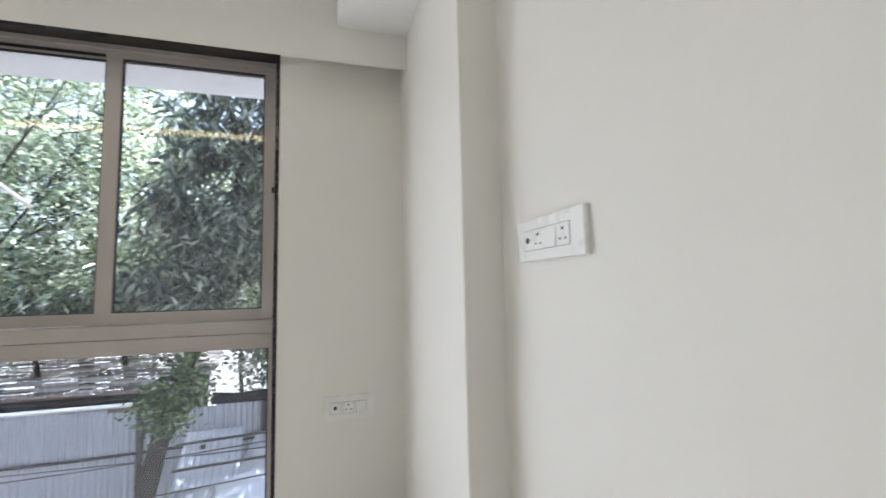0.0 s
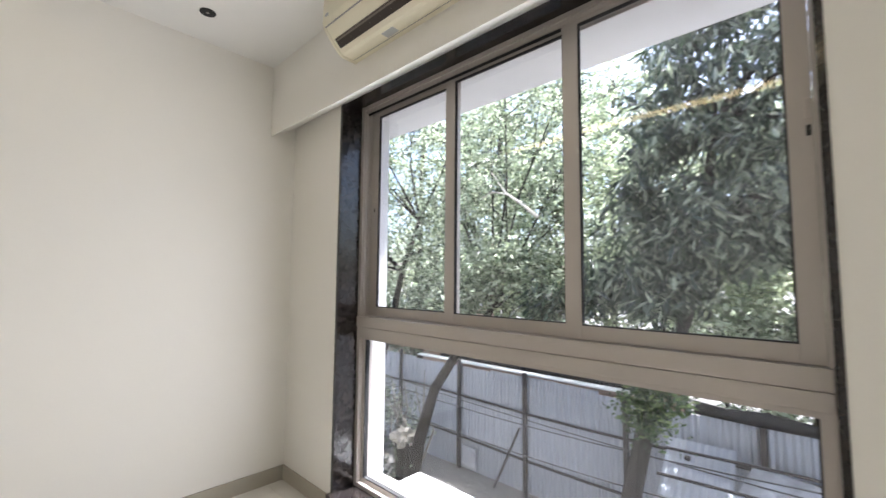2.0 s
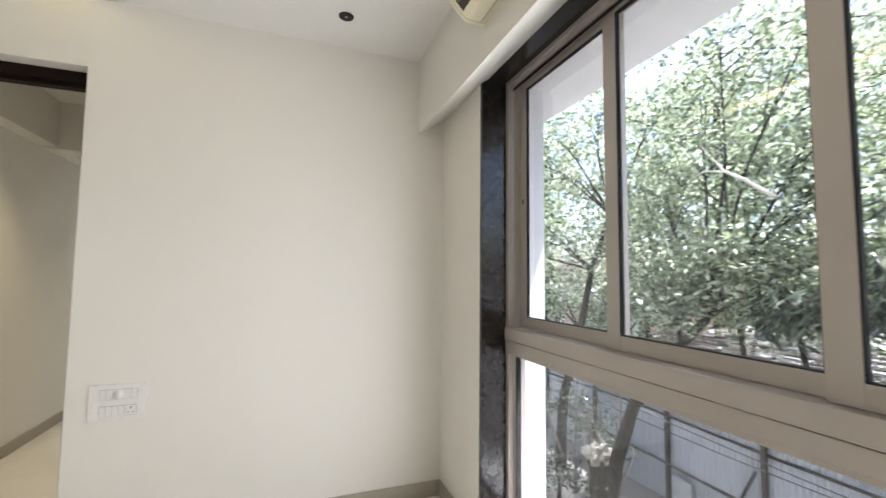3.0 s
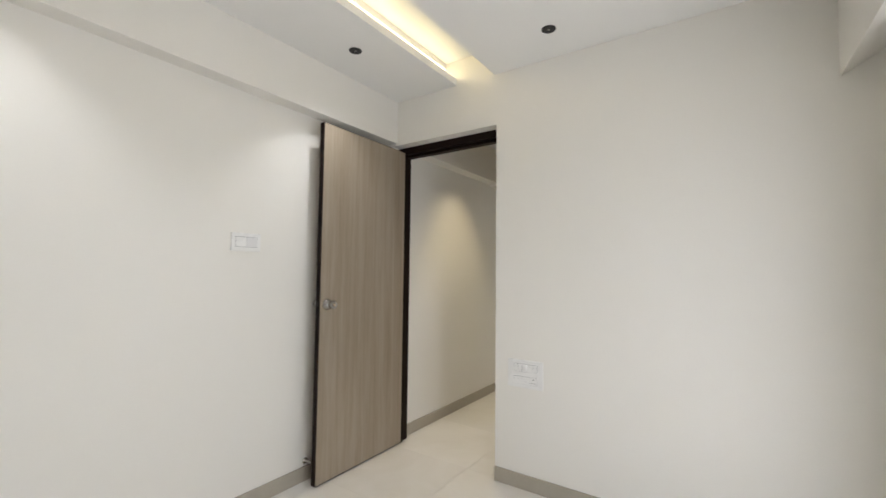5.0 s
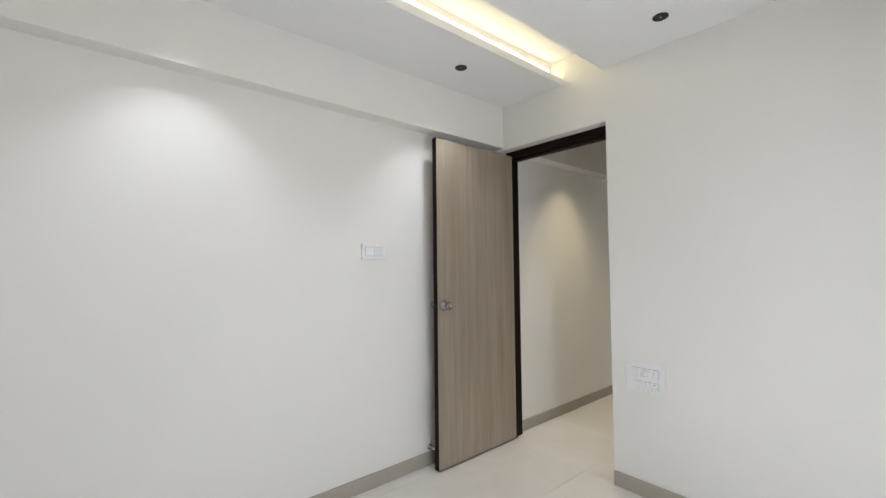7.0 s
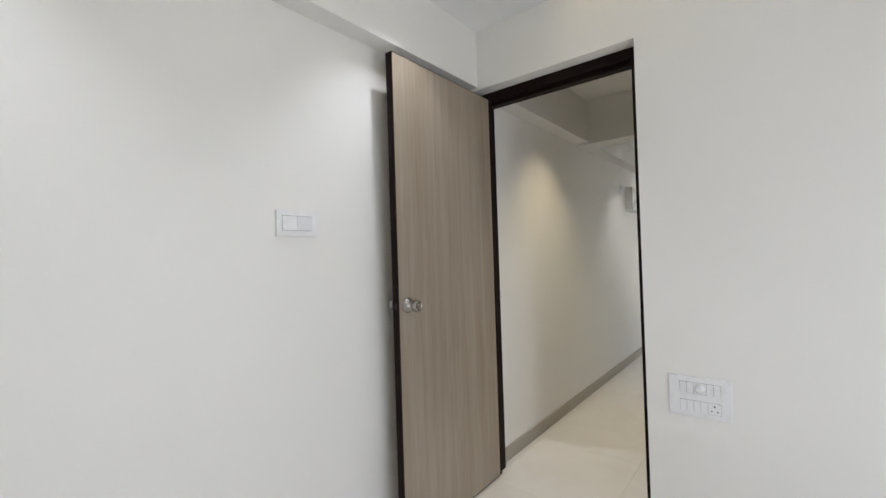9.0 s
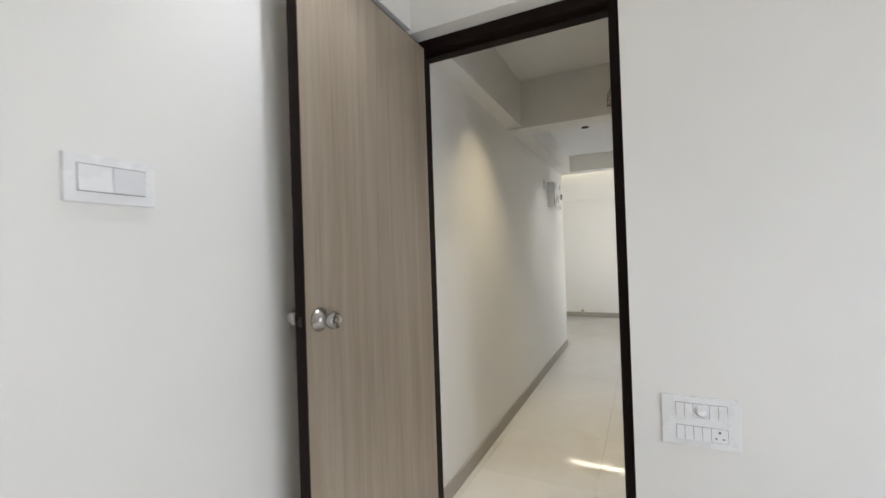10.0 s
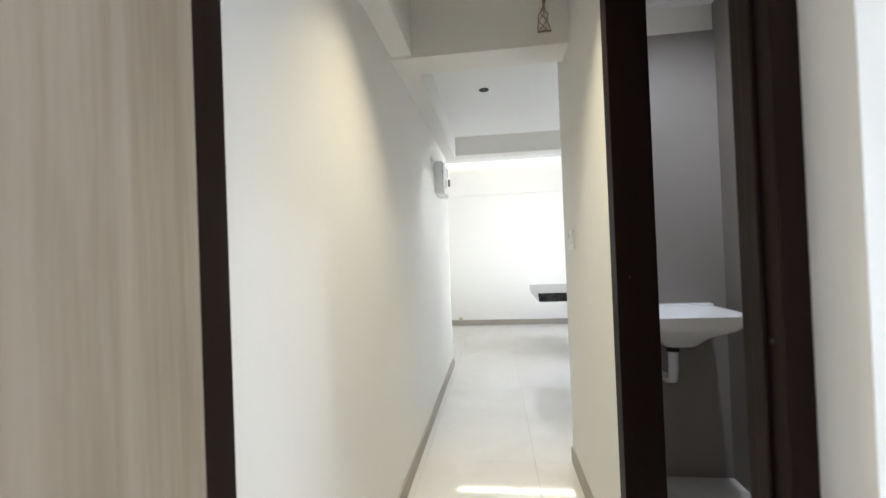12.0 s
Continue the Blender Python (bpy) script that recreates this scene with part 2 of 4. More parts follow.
LEAF_D = leaf_material("leaf_shoot", (0.010, 0.026, 0.008), (0.035, 0.072, 0.022), (0.17, 0.23, 0.09), 0.4, 0.2)
LED = glow_material("warm_led", (1.0, 0.82, 0.45), 1.15)
LED_W = glow_material("warm_white_led", (1.0, 0.88, 0.60), 9.0)


# ---- builders
def bx(bm, x0, y0, z0, x1, y1, z1, bevel=0.0, segments=2):
    r = bmesh.ops.create_cube(bm, size=1, matrix=Matrix.Translation(((x0 + x1) / 2, (y0 + y1) / 2, (z0 + z1) / 2)) @ Matrix.Diagonal((x1 - x0, y1 - y0, z1 - z0, 1)))
    if bevel:
        edges = list({e for v in r["verts"] for e in v.link_edges})
        bmesh.ops.bevel(bm, geom=edges, offset=bevel, segments=segments, profile=0.6, affect="EDGES")
    return bm


def box(*a, **k):
    return bx(bmesh.new(), *a, **k)


def boxes(rows, bevel=0.0):
    bm = bmesh.new()
    for r in rows:
        bx(bm, *r, bevel=bevel)
    return bm


def spin(bm, profile, m, n=24):
    """A turned shape: (radius, height) pairs round the z axis, then placed by m."""
    rings = []
    for r, h in profile:
        rings.append([bm.verts.new(m @ Vector((r * math.cos(2 * math.pi * i / n), r * math.sin(2 * math.pi * i / n), h))) for i in range(n)])
    for a, b in zip(rings, rings[1:]):
        for i in range(n):
            bm.faces.new((a[i], a[(i + 1) % n], b[(i + 1) % n], b[i]))
    for ring in (rings[0], rings[-1]):
        bm.faces.new(ring)
    bmesh.ops.recalc_face_normals(bm, faces=bm.faces[:])
    return bm


def prism(bm, outline, axis, a, b):
    """An outline (pairs) drawn out along one axis from a to b."""
    def at(p, q, s):
        return {"x": (s, p, q), "y": (p, s, q), "z": (p, q, s)}[axis]
    lo = [bm.verts.new(at(p, q, a)) for p, q in outline]
    hi = [bm.verts.new(at(p, q, b)) for p, q in outline]
    n = len(outline)
    for i in range(n):
        bm.faces.new((lo[i], lo[(i + 1) % n], hi[(i + 1) % n], hi[i]))
    bm.faces.new(lo), bm.faces.new(hi)
    bmesh.ops.recalc_face_normals(bm, faces=bm.faces[:])
    return bm


def tube(bm, points, radii, n=8):
    """A tapered round limb along points."""
    pts = [Vector(p) for p in points]
    rings = []
    for i, p in enumerate(pts):
        d = (pts[min(i + 1, len(pts) - 1)] - pts[max(i - 1, 0)]).normalized()
        u = d.cross(Vector((0.31, 0.87, 0.39))).normalized()
        w = d.cross(u)
        r = radii[i] if isinstance(radii, (list, tuple)) else radii
        rings.append([bm.verts.new(p + r * (math.cos(2 * math.pi * k / n) * u + math.sin(2 * math.pi * k / n) * w)) for k in range(n)])
    for a, b in zip(rings, rings[1:]):
        for k in range(n):
            bm.faces.new((a[k], a[(k + 1) % n], b[(k + 1) % n], b[k]))
    bm.faces.new(rings[0]), bm.faces.new(rings[-1])
    bmesh.ops.recalc_face_normals(bm, faces=bm.faces[:])
    return bm


def mesh_of(name, bm, material, smooth=False):
    me = bpy.data.meshes.new(name)
    bm.to_mesh(me)
    bm.free()
    me.materials.append(material)
    if smooth:
        for p in me.polygons:
            p.use_smooth = True
    return me


def part(name, bm, material, parent, label="", smooth=False):
    ob = new(name, mesh_of(name, bm, material, smooth))
    ob.parent = parent
    return tagged(ob, label)


def struct(name, bm, material, label, category):
    return tagged(new(name, mesh_of(name, bm, material)), label, category, kind="structure")


def thing(name, label, category, at=(0, 0, 0), group="", turn=0):
    ob = new(name)
    ob.empty_display_size = 0.05
    ob.matrix_basis = pose(*at, 0, 0, turn)
    return tagged(ob, label, category, group)


# ---- large structure: bedroom
YW, XR, CEIL_Z, SLAB = 2.60, 3.05, 2.45, 2.62
struct("wall_south", box(-0.17, -0.14, 0, XR + 0.12, 0.0, SLAB), PAINT, "smooth off-white painted plaster wall behind the open door", "wall")
struct("wall_west", boxes([(-0.17, 0.0, 0, 0.0, 0.05, SLAB), (-0.17, 0.90, 0, 0.0, YW + 0.3, SLAB), (-0.17, 0.05, 2.13, 0.0, 0.90, SLAB)]), PAINT,
       "off-white painted plaster wall with the doorway to the corridor", "wall")
struct("wall_north", boxes([(0.0, YW, 0, 0.512, YW + 0.2, SLAB), (2.420, YW, 0, XR + 0.12, YW + 0.2, SLAB), (0.512, YW, 2.152, 2.420, YW + 0.2, SLAB), (0.512, YW, -0.3, 2.420, YW + 0.2, 0.078)]), PAINT,
       "off-white painted plaster wall round the tall window", "wall")
struct("wall_east", box(XR, 0.0, 0, XR + 0.12, YW, SLAB), PAINT, "plain off-white painted plaster wall with a socket plate", "wall")
struct("column", box(2.94, 1.768, 0, XR + 0.05, YW + 0.05, 2.18, bevel=0.006), PAINT, "shallow off-white plastered column beside the window wall", "column")
struct("beam_north", prism(bmesh.new(), [(2.445, 2.025), (2.445, CEIL_Z + 0.05), (YW + 0.05, CEIL_Z + 0.05), (YW + 0.05, 2.148), (YW, 2.118)], "x", -0.05, XR), PAINT, "off-white plastered beam with a splayed underside above the window", "beam")
struct("beam_south", box(-0.05, -0.05, 2.145, 2.70, 0.095, CEIL_Z + 0.05, bevel=0.004), PAINT, "off-white plastered beam along the wall top", "beam")
struct("beam_east", box(2.648, -0.05, 2.178, XR + 0.05, 2.46, CEIL_Z + 0.05, bevel=0.005), CEIL, "white boxed drop along the ceiling edge", "beam")
cei = bmesh.new()
bx(cei, -0.05, 0.09, CEIL_Z, 2.68, 0.604, CEIL_Z + 0.045)
bx(cei, -0.05, 0.884, CEIL_Z, 2.68, 2.46, CEIL_Z + 0.03)
bx(cei, -0.05, 0.895, CEIL_Z + 0.03, 2.68, 0.92, SLAB + 0.01)
bx(cei, -0.05, 0.50, CEIL_Z + 0.045, 2.68, 0.52, SLAB + 0.01)
bx(cei, 2.66, 0.50, CEIL_Z + 0.01, 2.68, 0.92, SLAB + 0.01)
struct("ceiling", cei, CEIL, "white false ceiling with a long lit cove slot", "ceiling")
struct("ceiling_slab", box(-0.17, -0.14, SLAB, XR + 0.12, YW + 0.2, SLAB + 0.12), CEIL, "white slab above the false ceiling", "ceiling")

# corridor, bath and living room shells
struct("wall_corridor_south", box(-3.73, -0.14, 0, -0.17, 0.06, SLAB), PAINT, "long off-white corridor wall washed by downlights", "wall")
struct("wall_corridor_north", boxes([(-0.198, 0.905, 0, -0.17, 1.03, SLAB), (-1.83, 0.905, 0, -0.905, 1.03, SLAB), (-0.905, 0.905, 2.11, -0.198, 1.03, SLAB)]), PAINT,
       "off-white corridor wall with the bathroom doorway", "wall")
struct("beam_corridor_side", box(-3.72, 0.05, 2.115, -0.16, 0.165, SLAB, bevel=0.004), PAINT, "off-white plastered beam along the corridor wall", "beam")
struct("beam_corridor_cross", box(-1.68, 0.05, 2.10, -1.49, 1.04, SLAB, bevel=0.004), PAINT, "off-white plastered beam across the corridor", "beam")
struct("ceiling_corridor", box(-1.50, 0.05, CEIL_Z, -0.16, 0.92, CEIL_Z + 0.05), CEIL, "white corridor false ceiling before the cross beam", "ceiling")
struct("ceiling_passage", box(-3.74, 0.05, 2.335, -1.67, 2.68, 2.38), CEIL, "lower white false ceiling beyond the cross beam", "ceiling")
struct("beam_living", box(-3.92, -2.0, 2.144, -3.74, 2.69, SLAB + 0.04, bevel=0.004), PAINT, "off-white plastered beam at the living room edge", "beam")
struct("ceiling_living", boxes([(-5.82, -2.0, 2.52, -3.92, 2.69, 2.56), (-6.17, -2.14, 2.66, -3.74, 2.83, 2.76)]), CEIL, "white living room ceiling with a cove gap", "ceiling")
struct("ceiling_kitchen", box(-3.74, 0.9, SLAB, -1.72, 2.83, SLAB + 0.1), CEIL, "white slab over the kitchen side", "ceiling")
struct("slab_corridor", box(-3.74, -0.14, SLAB, -0.17, 1.03, SLAB + 0.1), CEIL, "white slab over the corridor", "ceiling")
struct("wall_living_west", boxes([(-6.17, -2.14, 0, -6.05, 2.83, 2.66), (-6.05, -2.0, 2.045, -6.02, 2.69, 2.48)]), PAINT, "off-white living room wall with a shallow band", "wall")
struct("wall_living_south", box(-6.05, -2.14, 0, -3.61, -2.0, 2.66), PAINT, "off-white living room side wall", "wall")
struct("wall_living_east", box(-3.73, -2.0, 0, -3.61, -0.14, 2.66), PAINT, "off-white return wall of the living room", "wall")
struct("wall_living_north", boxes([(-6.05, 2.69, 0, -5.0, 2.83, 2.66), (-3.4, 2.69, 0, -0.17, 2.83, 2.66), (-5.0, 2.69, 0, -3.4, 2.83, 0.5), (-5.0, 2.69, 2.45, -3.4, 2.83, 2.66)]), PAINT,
       "off-white living room wall with an unseen opening added for light", "wall")
struct("wall_kitchen_east", box(-1.83, 1.03, 0, -1.72, 2.69, SLAB), PAINT, "off-white wall between bath and kitchen", "wall")
struct("wall_bath_west_tiles", box(-1.72, 1.03, 0, -1.708, 1.64, 2.20), BATHTILE, "dark grey matt tiles behind the washbasin", "wall")
struct("wall_bath_north", boxes([(-1.72, 1.64, 0, -0.17, 1.76, SLAB)]), BATHTILE, "dark grey tiled bathroom wall", "wall")
struct("wall_bath_east_tiles", box(-0.182, 1.03, 0, -0.17, 1.64, 2.20), BATHTILE, "dark grey tiled bathroom side wall", "wall")
struct("ceiling_bath", box(-1.72, 1.03, 2.42, -0.17, 1.64, 2.5), CEIL, "white bathroom ceiling", "ceiling")

SKIRTS = [(0.0, 0.0, 2.94, 0.0, 1), (0.0, 0.90, 0.0, YW, 2), (0.0, YW, 0.512, YW, 3), (2.420, YW, 2.94, YW, 3), (XR, 0.0, XR, 1.768, 4), (2.94, 1.768, 2.94, YW, 4),
          (-3.73, 0.06, -0.17, 0.06, 1), (-1.83, 0.905, -0.905, 0.905, 3), (-6.05, -2.0, -6.05, 2.69, 2)]
for x0, y0, x1, y1, side in SKIRTS:
    d = 0.011
    r = {1: (x0, y0, x1, y0 + d), 2: (x0, y0, x0 + d, y1), 3: (x0, y0 - d, x1, y0), 4: (x0 - d, y0, x0, y1)}[side]
    struct("baseboard", box(r[0], r[1], 0, r[2], r[3], 0.082, bevel=0.002), SKIRT, "greyish beige tile skirting along the wall foot", "baseboard")

# ---- window
win = tagged(thing("window_1", "tall champagne aluminium sliding window with black granite reveal", "window"), kind="structure")
part("granite_jamb", box(0.512, YW - 0.003, 0.10, 0.532, 2.735, 2.132, bevel=0.0015), GRANITE, win, "polished black granite lining")
part("granite_jamb", box(2.404, YW - 0.003, 0.10, 2.420, 2.735, 2.132, bevel=0.0015), GRANITE, win, "polished black granite lining")
part("granite_head", box(0.512, YW - 0.003, 2.132, 2.420, 2.735, 2.152, bevel=0.0015), GRANITE, win, "polished black granite lining")
part("window_sill", box(0.512, YW - 0.03, 0.078, 2.420, 2.735, 0.10, bevel=0.003), GRANITE, win, "polished black granite sill")
fr = bmesh.new()
FY0, FY1 = 2.722, 2.815
bx(fr, 0.532, FY0, 0.10, 0.556, FY1, 2.132, bevel=0.001)
bx(fr, 2.394, FY0, 0.10, 2.404, FY1, 2.132, bevel=0.001)
bx(fr, 0.556, FY0, 2.112, 2.394, FY1, 2.132, bevel=0.001)
bx(fr, 0.556, FY0, 0.10, 2.394, FY1, 0.122, bevel=0.001)
part("window_frame", fr, ALU, win)
tr = bmesh.new()
for y in (2.733, 2.757, 2.781, 2.805):
    bx(tr, 0.556, y - 0.0015, 2.095, 2.394, y + 0.0015, 2.112)
    bx(tr, 0.556, y - 0.0015, 0.970, 0.562, y + 0.0015, 2.10)
part("track_fin", tr, ALU, win)
# Black strips paint the shade inside the open top tracks.
part("track_groove", boxes([(0.558, 2.7470, 2.087, 1.726, 2.7485, 2.100), (0.558, 2.7710, 2.1085, 1.138, 2.7725, 2.1115)]), RUBBER, win, "dark strip standing for shade in the open track")
ra = bmesh.new()
bx(ra, 0.545, 2.708, 0.925, 2.402, FY1, 0.978, bevel=0.002)
bx(ra, 0.545, 2.712, 0.876, 2.402, FY1, 0.922, bevel=0.002)
bx(ra, 0.545, 2.722, 0.86, 2.402, FY1 - 0.01, 0.93)
part("transom", ra, ALU, win, "broad two-part aluminium transom")


def sash(name, x0, x1, y, left, right):
    """One sliding sash with its stiles, rails, gasket and pane."""
    s = part(name, box(x0, y - 0.010, 0.980, x0 + left, y + 0.010, 2.108, bevel=0.0015), ALU, win)
    for nm, b in (("stile", (x1 - right, y - 0.010, 0.980, x1, y + 0.010, 2.108)), ("bottom_rail", (x0 + left, y - 0.0095, 0.980, x1 - right, y + 0.0095, 1.026)), ("top_rail", (x0 + left, y - 0.0095, 2.082, x1 - right, y + 0.0095, 2.108))):
        part(nm, box(*b, bevel=0.0015), ALU, s)
    a, b, z0, z1 = x0 + left, x1 - right, 1.026, 2.082
    part("gasket", boxes([(a, y - 0.0085, z0, a + 0.005, y + 0.006, z1), (b - 0.005, y - 0.0085, z0, b, y + 0.006, z1), (a, y - 0.0085, z0, b, y + 0.006, z0 + 0.004), (a, y - 0.0085, z1 - 0.006, b, y + 0.006, z1)]), RUBBER, s, "thin black rubber gasket")
    g = part("pane", box(a + 0.002, y - 0.002, z0 + 0.002, b - 0.002, y + 0.003, z1 - 0.002), GLASS, s, "clear dusty glass pane")
    g.visible_shadow = False
    return s


s3 = sash("sash", 1.735, 2.393, 2.745, 0.058, 0.050)
s2 = sash("sash", 1.140, 1.782, 2.769, 0.056, 0.056)
s1 = sash("sash", 0.562, 1.196, 2.793, 0.050, 0.056)
part("lock_slot", box(2.378, 2.733, 1.535, 2.388, 2.736, 1.562, bevel=0.001), HOLE, s3, "small black keyhole slot")
part("latch", box(2.376, 2.730, 1.575, 2.390, 2.736, 1.63, bevel=0.003), ALU, s3, "small worn sash latch")
part("lock_slot", box(0.580, 2.781, 1.545, 0.588, 2.784, 1.565, bevel=0.001), HOLE, s1, "small black keyhole slot")
low = part("fixed_light", boxes([(0.556, 2.745, 0.122, 0.578, 2.785, 0.862), (2.372, 2.745, 0.122, 2.394, 2.785, 0.862), (0.578, 2.745, 0.122, 2.372, 2.785, 0.142)], bevel=0.001), ALU, win)
part("gasket", boxes([(0.578, 2.747, 0.142, 0.583, 2.775, 0.862), (2.367, 2.747, 0.142, 2.372, 2.775, 0.862), (0.583, 2.747, 0.142, 2.367, 2.775, 0.147)]), RUBBER, low, "thin black rubber gasket")
g = part("pane", box(0.580, 2.758, 0.144, 2.370, 2.764, 0.860), GLASS, low, "clear dusty glass pane")
g.visible_shadow = False

# outside of the opening: plastered reveal, sun shade over it, ledge below
struct("reveal_outside", boxes([(0.30, 2.816, -0.5, 0.435, 3.0, 2.198), (2.42, 2.816, -0.5, 3.4, 2.925, 3.2), (0.435, 2.816, 2.20, 2.42, 2.925, 3.2)]), WHITEWASH, "rough white painted outer reveal of the window", "wall")
struct("sun_shade", box(-1.2, 2.927, 2.20, 4.2, 3.28, 2.30, bevel=0.006), WHITEWASH, "white concrete sun shade above the window", "sun shade")
struct("outer_ledge", box(0.50, 2.925, -0.12, 1.42, 3.235, -0.005, bevel=0.01), WHITEWASH, "sunlit white concrete ledge below the window", "ledge")
struct("facade", boxes([(-8.0, 2.83, -3.4, -5.0, 2.925, 6.0), (-3.4, 2.83, -3.4, 0.30, 2.925, 6.0), (-5.0, 2.83, -3.4, -3.4, 2.925, 0.5), (-5.0, 2.83, 2.45, -3.4, 2.925, 6.0), (3.4, 2.83, -3.4, 9.0, 2.925, 6.0), (0.30, 2.83, 3.2, 3.4, 2.925, 6.0), (0.30, 2.83, -3.4, 3.4, 2.925, -0.5), (0.435, 2.816, -0.5, 2.42, 2.925, 0.09)]), WHITEWASH, "white painted outer face of the building", "facade")

# ---- doors
frame_1 = tagged(thing("door_frame_1", "dark wenge laminated door frame set back in the wall", "door frame"), kind="structure")
JX0, JX1 = -0.160, -0.076
part("jamb", boxes([(JX0, 0.05, 0, JX1, 0.080, 2.13), (JX0, 0.080, 0, JX1 - 0.034, 0.098, 2.082)], bevel=0.002), FRAME, frame_1)
part("jamb", boxes([(JX0, 0.868, 0, JX1, 0.90, 2.13), (JX0 + 0.030, 0.862, 0, JX1 - 0.030, 0.868, 2.082)], bevel=0.002), FRAME, frame_1)
part("head", boxes([(JX0, 0.080, 2.082, JX1, 0.868, 2.13), (JX0, 0.098, 2.064, JX1 - 0.034, 0.868, 2.082)], bevel=0.002), FRAME, frame_1)
part("strike_plate", box(-0.100, 0.866, 1.020, -0.094, 0.8688, 1.026, bevel=0.001), RUST, frame_1, "small dull strike plate")

door = tagged(thing("door_1", "open flush door in greyish oak laminate with dark edges", "door", (-0.079, 0.087, 0), turn=0.6), kind="structure")
part("leaf", box(0.019, 0.0005, 0.010, 0.762, 0.035, 2.086, bevel=0.0008), LAMINATE, door)
part("edge_band", box(0.762, 0.0, 0.009, 0.7655, 0.0355, 2.088, bevel=0.0008), FRAME, door, "dark brown edge band")
part("edge_band", box(0.0, 0.0, 0.009, 0.019, 0.0355, 2.088), FRAME, door, "dark brown edge band")
part("edge_band", box(0.004, 0.0, 2.086, 0.762, 0.0353, 2.0885), FRAME, door, "dark brown edge band")
part("edge_band", box(0.004, 0.0, 0.0075, 0.762, 0.0353, 0.010), FRAME, door, "dark brown edge band")
part("back_lining", box(0.019, -0.001, 0.010, 0.762, 0.0005, 2.086), LAMINATE, door)
for way, y0 in ((1, 0.035), (-1, 0.0)):
    turned = Matrix.Translation((0.712, y0, 1.022)) @ Matrix.Rotation(radians(-90 * way), 4, "X")
    rose = part("knob_rose", spin(bmesh.new(), [(0.0005, 0.0), (0.033, 0.0), (0.034, 0.002), (0.033, 0.005), (0.0215, 0.019), (0.0195, 0.021), (0.0145, 0.023), (0.013, 0.027), (0.013, 0.036)], turned, 28), STEEL, door, "polished steel knob rose", True)
    part("knob", spin(bmesh.new(), [(0.012, 0.034), (0.017, 0.036), (0.0225, 0.041), (0.0248, 0.047), (0.0248, 0.058), (0.0225, 0.063), (0.018, 0.0655), (0.0168, 0.0640), (0.0005, 0.0632)], turned, 28), STEEL, rose, "round polished steel knob", True)
    part("keyhole", spin(bmesh.new(), [(0.0005, 0.0625), (0.0075, 0.0625), (0.0075, 0.0645), (0.0065, 0.0652), (0.0005, 0.0652)], turned, 16), BRASS, rose, "small key cylinder")
part("latch_plate", boxes([(0.7655, 0.012, 1.008, 0.7660, 0.024, 1.036)], bevel=0.0002), RUST, door, "dull dark latch plate")
part("latch_bolt", box(0.7660, 0.013, 1.016, 0.772, 0.023, 1.028, bevel=0.002), RUST, door, "dull latch bolt")

stopper = thing("door_stopper", "small steel magnetic door stopper on the skirting", "door stopper", (0.655, 0.0, 0.112))
tilt = Matrix.Rotation(radians(-90), 4, "X")
part("stem", spin(bmesh.new(), [(0.0005, 0.0), (0.018, 0.0), (0.018, 0.004), (0.008, 0.008), (0.008, 0.075), (0.0005, 0.075)], tilt, 16), STEEL, stopper, "", True)
part("buffer", spin(bmesh.new(), [(0.0005, 0.072), (0.017, 0.072), (0.02, 0.08), (0.02, 0.105), (0.016, 0.112), (0.0005, 0.112)], tilt, 18), STEEL, stopper, "dark steel magnet cup", True)

frame_2 = tagged(thing("door_frame_2", "dark wenge laminated bathroom door frame", "door frame"), kind="structure")
part("jamb", boxes([(-0.905, 0.893, 0, -0.845, 1.012, 2.11)], bevel=0.002), FRAME, frame_2)
part("jamb", boxes([(-0.226, 0.907, 0, -0.198, 1.04, 2.11)], bevel=0.002), FRAME, frame_2)
part("head", boxes([(-0.845, 0.893, 2.05, -0.226, 1.04, 2.11)], bevel=0.002), FRAME, frame_2)
part("strike_plate", box(-0.846, 0.928, 1.050, -0.8435, 0.933, 1.060, bevel=0.001), RUST, frame_2, "small dull strike plate")

# ---- cove light strips and downlights
strip = thing("cove_light", "warm yellow strip lamp hidden in the ceiling slot", "strip light", (0, 0.52, CEIL_Z + 0.072))
# Taller than a real tape: it also glows for the lit slot wall.
part("tape", box(0.02, 0.0, -0.02, 2.62, 0.004, 0.055), LED, strip, "warm yellow tape, made tall to glow for the lit slot wall too")
strip2 = thing("cove_light", "warm white strip lamp along the living room cove", "strip light", (-6.05, 0, 2.582))
part("tape", box(-0.002, -1.9, 0.0, 0.006, 2.6, 0.012), LED_W, strip2, "glowing warm white tape")


def downlight(x, y, z, label):
    d = thing("downlight", label, "downlight", (x, y, z), "recessed downlights")
    turned = Matrix.Rotation(radians(180), 4, "X")
    part("trim_ring", spin(bmesh.new(), [(0.027, -0.002), (0.027, 0.004), (0.030, 0.005), (0.035, 0.003), (0.036, -0.002)], turned, 32), RUBBER, d, "thin dark grey ring", True)
    part("cup", spin(bmesh.new(), [(0.0005, 0.0008), (0.026, 0.0008), (0.027, 0.0035), (0.019, 0.0025), (0.0005, 0.0025)], turned, 28), HOLE, d, "black recessed cup", True)
    part("lens", spin(bmesh.new(), [(0.0005, 0.003), (0.008, 0.003), (0.007, 0.005), (0.0005, 0.0055)], turned, 16), STEEL, d, "small shiny lens", True)
    return d


for x, y in ((0.676, 0.363), (0.281, 1.335), (0.281, 1.994)):
    downlight(x, y, CEIL_Z, "small round black recessed downlight in the white ceiling")
downlight(2.065, 0.363, CEIL_Z, "small round black recessed downlight in the white ceiling")
